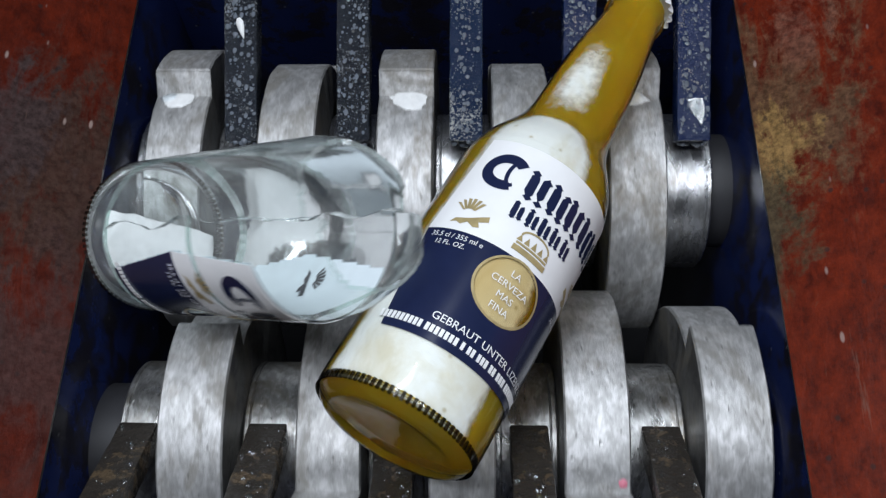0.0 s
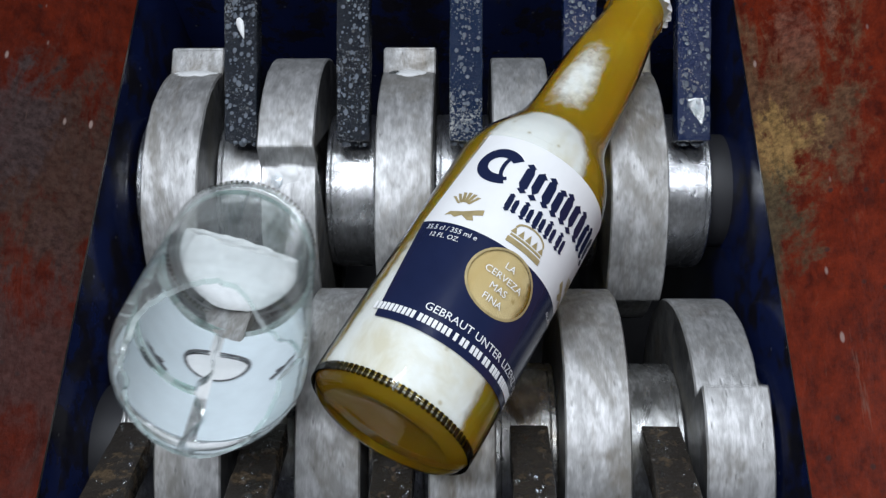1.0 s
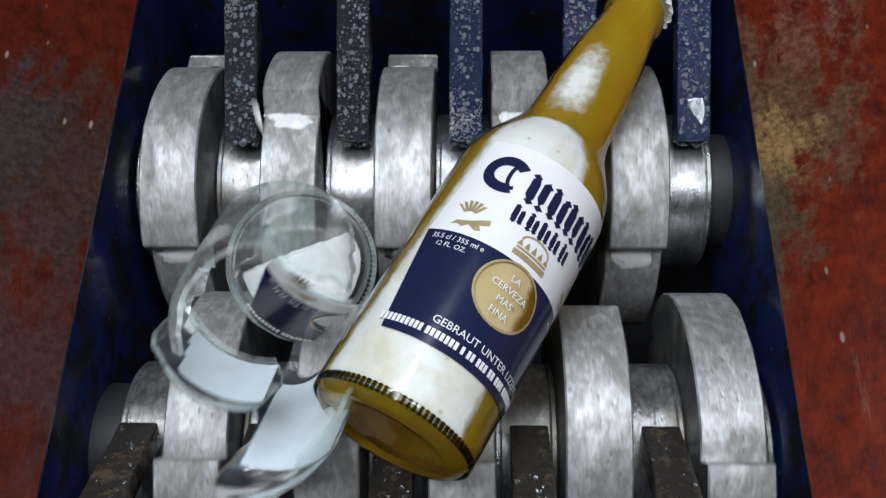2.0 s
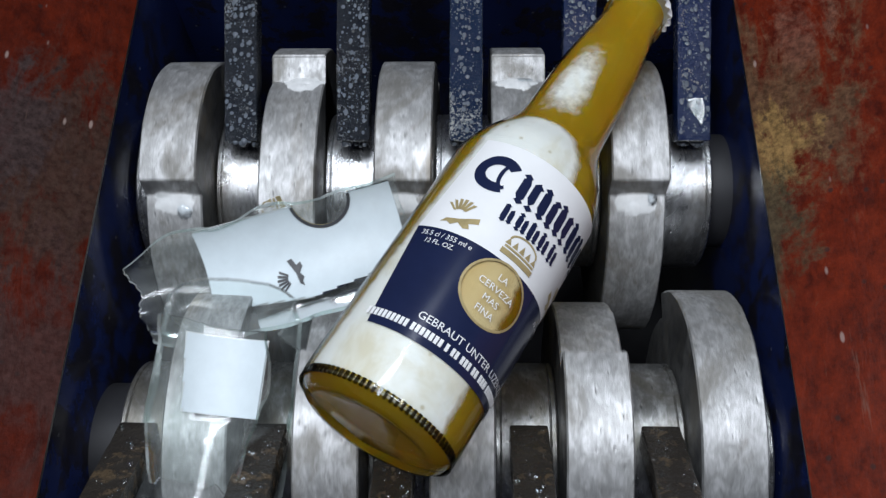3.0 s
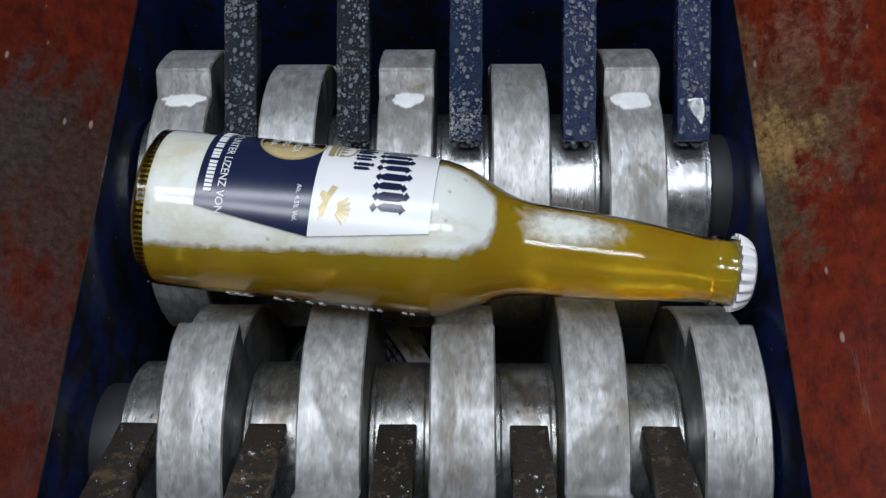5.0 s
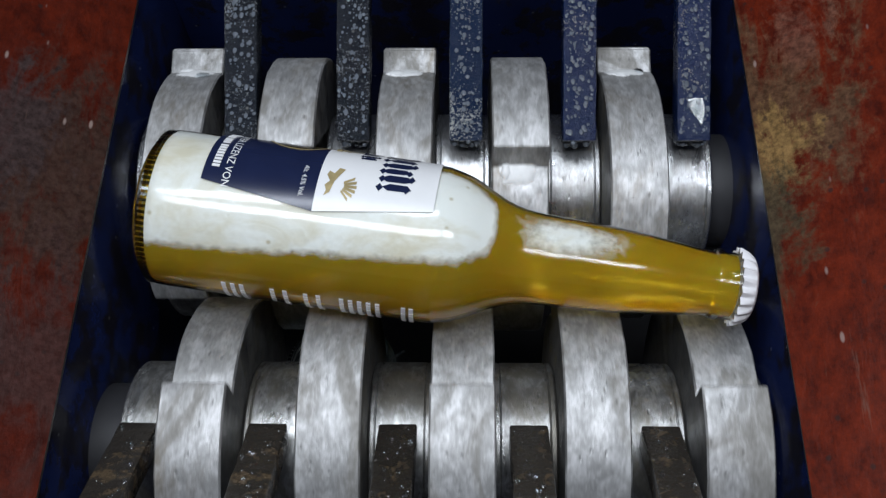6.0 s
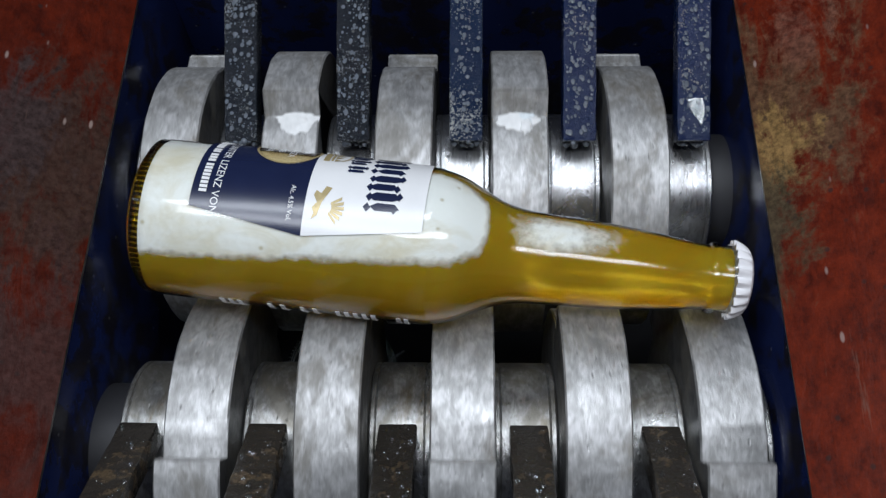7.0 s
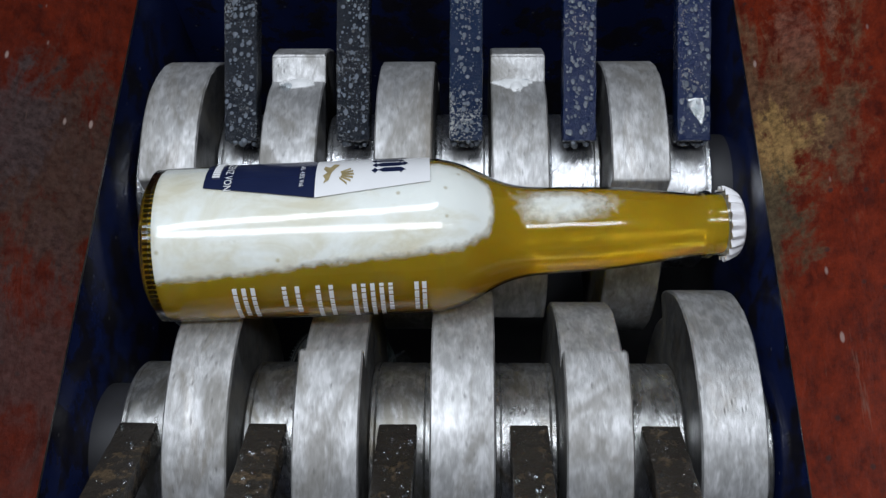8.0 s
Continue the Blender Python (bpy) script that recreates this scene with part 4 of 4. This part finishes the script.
WHOLE = [   # the broken bottle while its pieces still hold together: place of its base, axis, turn
    (0.0, (-0.1275, 0.0030, 0.0719), (0.740, -0.290, 0.600), 112),
    (0.2, (-0.1285, 0.0010, 0.0723), (0.832, -0.200, 0.517), 112),
    (0.5, (-0.1285, 0.0010, 0.0723), (0.832, -0.193, 0.521), 112),
    (0.6, (-0.1285, 0.0010, 0.0723), (0.803, -0.268, 0.533), 116),
    (0.7, (-0.1290, 0.0063, 0.0693), (0.720, -0.449, 0.530), 126),
    (0.8, (-0.1187, 0.0131, 0.0668), (0.515, -0.670, 0.535), 138),
    (1.0, (-0.0920, 0.0050, 0.0560), (0.130, -0.690, 0.700), 152),
    (1.3, (-0.0800, 0.0130, 0.0550), (0.135, -0.707, 0.694), 162),
    (1.5, (-0.0690, 0.0095, 0.0530), (0.126, -0.507, 0.853), 172),
    (1.7, (-0.0688, 0.0095, 0.0530), (0.126, -0.505, 0.854), 172),
]
# later rows of each piece
LABEL_ROWS = [
    (2.8, (0.0040, 0.0130, 0.0910), (-0.982, -0.181, -0.062), 106),
    (3.0, (-0.0004, 0.0059, 0.0899), (-0.965, -0.217, -0.147), 107),
    (3.2, (-0.0059, 0.0080, 0.0855), (-0.971, -0.224, -0.085), 107),
    (3.4, (-0.0068, 0.0077, 0.0854), (-0.973, -0.214, -0.080), 107),
    (3.6, (-0.0080, 0.0074, 0.0830), (-0.972, -0.221, -0.083), 107),
    (3.8, (-0.0164, 0.0028, 0.0697), (-0.959, -0.263, -0.105), 109),
    (4.0, (-0.0284, 0.0000, 0.0518), (-0.941, -0.312, -0.130), 110),
    (4.1, (-0.0298, 0.0035, 0.0393), (-0.933, -0.356, -0.055), 110),
    (4.2, (-0.0324, 0.0041, 0.0200), (-0.933, -0.331, -0.140), 111),
    (4.5, (-0.0400, 0.0000, -0.0500), (-0.930, -0.330, -0.160), 111),
    (5.0, (-0.0400, 0.0000, -0.1150), (-0.99, -0.1, 0.0), 130),
    (8.0, (-0.0400, 0.0000, -0.1150), (-0.99, -0.1, 0.0), 130),
]
SHOULDER_ROWS = [
    (2.8, (-0.0548, 0.0273, 0.1228), (-0.220, -0.952, -0.215), -158),
    (3.0, (-0.0762, 0.0292, 0.1237), (-0.100, -0.970, -0.222), -157),
    (3.2, (-0.0747, 0.0237, 0.1230), (-0.133, -0.932, -0.300), -157),
    (3.4, (-0.0566, 0.0435, 0.1050), (-0.316, -0.937, -0.151), -160),
    (3.6, (-0.0640, 0.0483, 0.0779), (-0.302, -0.940, -0.157), -160),
    (3.9, (-0.0700, 0.0700, 0.0000), (-0.300, -0.900, -0.300), -160),
    (4.4, (-0.0700, 0.0700, -0.1150), (-0.300, -0.950, 0.0), -160),
    (8.0, (-0.0700, 0.0700, -0.1150), (-0.300, -0.950, 0.0), -160),
]
FRONT_ROWS = [
    (2.8, (-0.080, -0.055, 0.020), (0.50, 0.60, -0.10), 60),
    (3.0, (-0.082, -0.055, 0.014), (0.50, 0.62, -0.12), 56),
    (3.6, (-0.084, -0.052, 0.006), (0.52, 0.62, -0.15), 52),
    (4.4, (-0.088, -0.045, 0.000), (0.55, 0.55, -0.15), 45),
    (4.7, (-0.090, -0.045, -0.006), (0.58, 0.50, -0.15), 40),
    (5.3, (-0.090, -0.040, -0.115), (0.80, 0.50, 0.0), 60),
    (8.0, (-0.090, -0.040, -0.115), (0.80, 0.50, 0.0), 60),
]
BACK_ROWS = [
    (2.8, (-0.094, 0.010, 0.050), (-0.02, -0.78, 0.10), 170),
    (3.0, (-0.096, 0.006, 0.034), (-0.02, -0.78, 0.02), 168),
    (3.4, (-0.098, 0.002, 0.012), (-0.02, -0.76, -0.05), 166),
    (4.1, (-0.098, 0.002, -0.025), (-0.02, -0.75, -0.15), 160),
    (4.6, (-0.098, 0.010, -0.090), (-0.02, -0.70, -0.20), 160),
    (5.0, (-0.095, 0.020, -0.115), (-0.05, -0.70, 0.0), 160),
    (8.0, (-0.095, 0.020, -0.115), (-0.05, -0.70, 0.0), 160),
]
BASE_ROWS = [
    (2.2, (-0.068, 0.000, 0.040), (0.30, -0.50, 0.80), 190),
    (2.8, (-0.072, 0.002, -0.020), (0.40, -0.40, 0.70), 200),
    (3.4, (-0.075, 0.010, -0.120), (0.50, -0.20, 0.80), 205),
    (8.0, (-0.075, 0.010, -0.120), (0.50, -0.20, 0.80), 205),
]


def eased(rows):
    """Adds rows between two that are turned far from each other."""
    out = [rows[0]]
    for t, m in rows[1:]:
        t0, m0 = out[-1]
        q0, q1 = m0.to_quaternion(), m.to_quaternion()
        if q0.dot(q1) < 0:
            q1.negate()
        n = 1 + int(math.degrees(q0.rotation_difference(q1).angle) // 40)
        for k in range(1, n):
            f = k / n
            out.append((t0 + (t - t0) * f, Matrix.LocRotScale(m0.translation.lerp(m.translation, f), q0.slerp(q1, f), None)))
        out.append((t, m))
    return out


def motions():
    for shaft, y, sense in ((upper_shaft, SHAFT_Y, 1), (lower_shaft, -SHAFT_Y, -1)):
        walk(shaft, [(k / 4, pose(0, y, 0, sense * math.degrees(TURN) * k / 4)) for k in range(33)])
    rows, rolls = [], []
    for t, x, y, z, yaw, rise, roll in BOTTLE:
        d = (math.cos(radians(rise)) * math.cos(radians(yaw)), math.cos(radians(rise)) * math.sin(radians(yaw)), math.sin(radians(rise)))
        rows.append((t, axis_pose(x, y, z, d, 0)))
        rolls.append((t, pose(0, 0, 0, roll)))
    walk(bottle, rows)
    walk(bottle_glass, rolls)
    for piece, later in ((shard_label, LABEL_ROWS), (shard_shoulder, SHOULDER_ROWS), (shard_front, FRONT_ROWS), (shard_back, BACK_ROWS), (shard_base, BASE_ROWS)):
        walk(piece, eased([(t, axis_pose(*p, d, roll)) for t, p, d, roll in WHOLE + later]))
    away = ((0.330, -0.25, 0.2305), (0.0, 1.0, 0.0))
    poses = ((0.0, away), (3.7, away), (3.9, ((0.32, -0.14, 0.34), (0.55, 0.75, 0.3))), (4.1, ((0.17, 0.00, 0.27), (0.81, 0.0, 0.58))),
             (4.2, ((0.0306, 0.0089, 0.150), (0.826, -0.045, 0.56))), (4.3, ((0.035, 0.052, 0.175), (0.80, 0.10, 0.58))),
             (4.4, ((0.22, 0.06, 0.32), (0.78, 0.30, 0.52))), (4.7, away), (8.0, away))
    walk(stick, eased([(t, axis_pose(*p, d, 0)) for t, (p, d) in poses]))
    at_rest = axis_pose(-0.0995, 0.1075, 0.0782, (0.25, -0.85, -0.46), 20)
    fallen = axis_pose(-0.075, 0.02, -0.158, (0.4, -0.9, 0.0), 20)
    walk(chip, [(0.0, at_rest), (1.9, at_rest), (2.05, axis_pose(-0.085, 0.050, 0.060, (0.3, -0.8, -0.5), 30)), (2.3, axis_pose(-0.075, 0.02, -0.05, (0.35, -0.85, -0.2), 25)),
                (2.5, fallen), (8.0, fallen)])


motions()
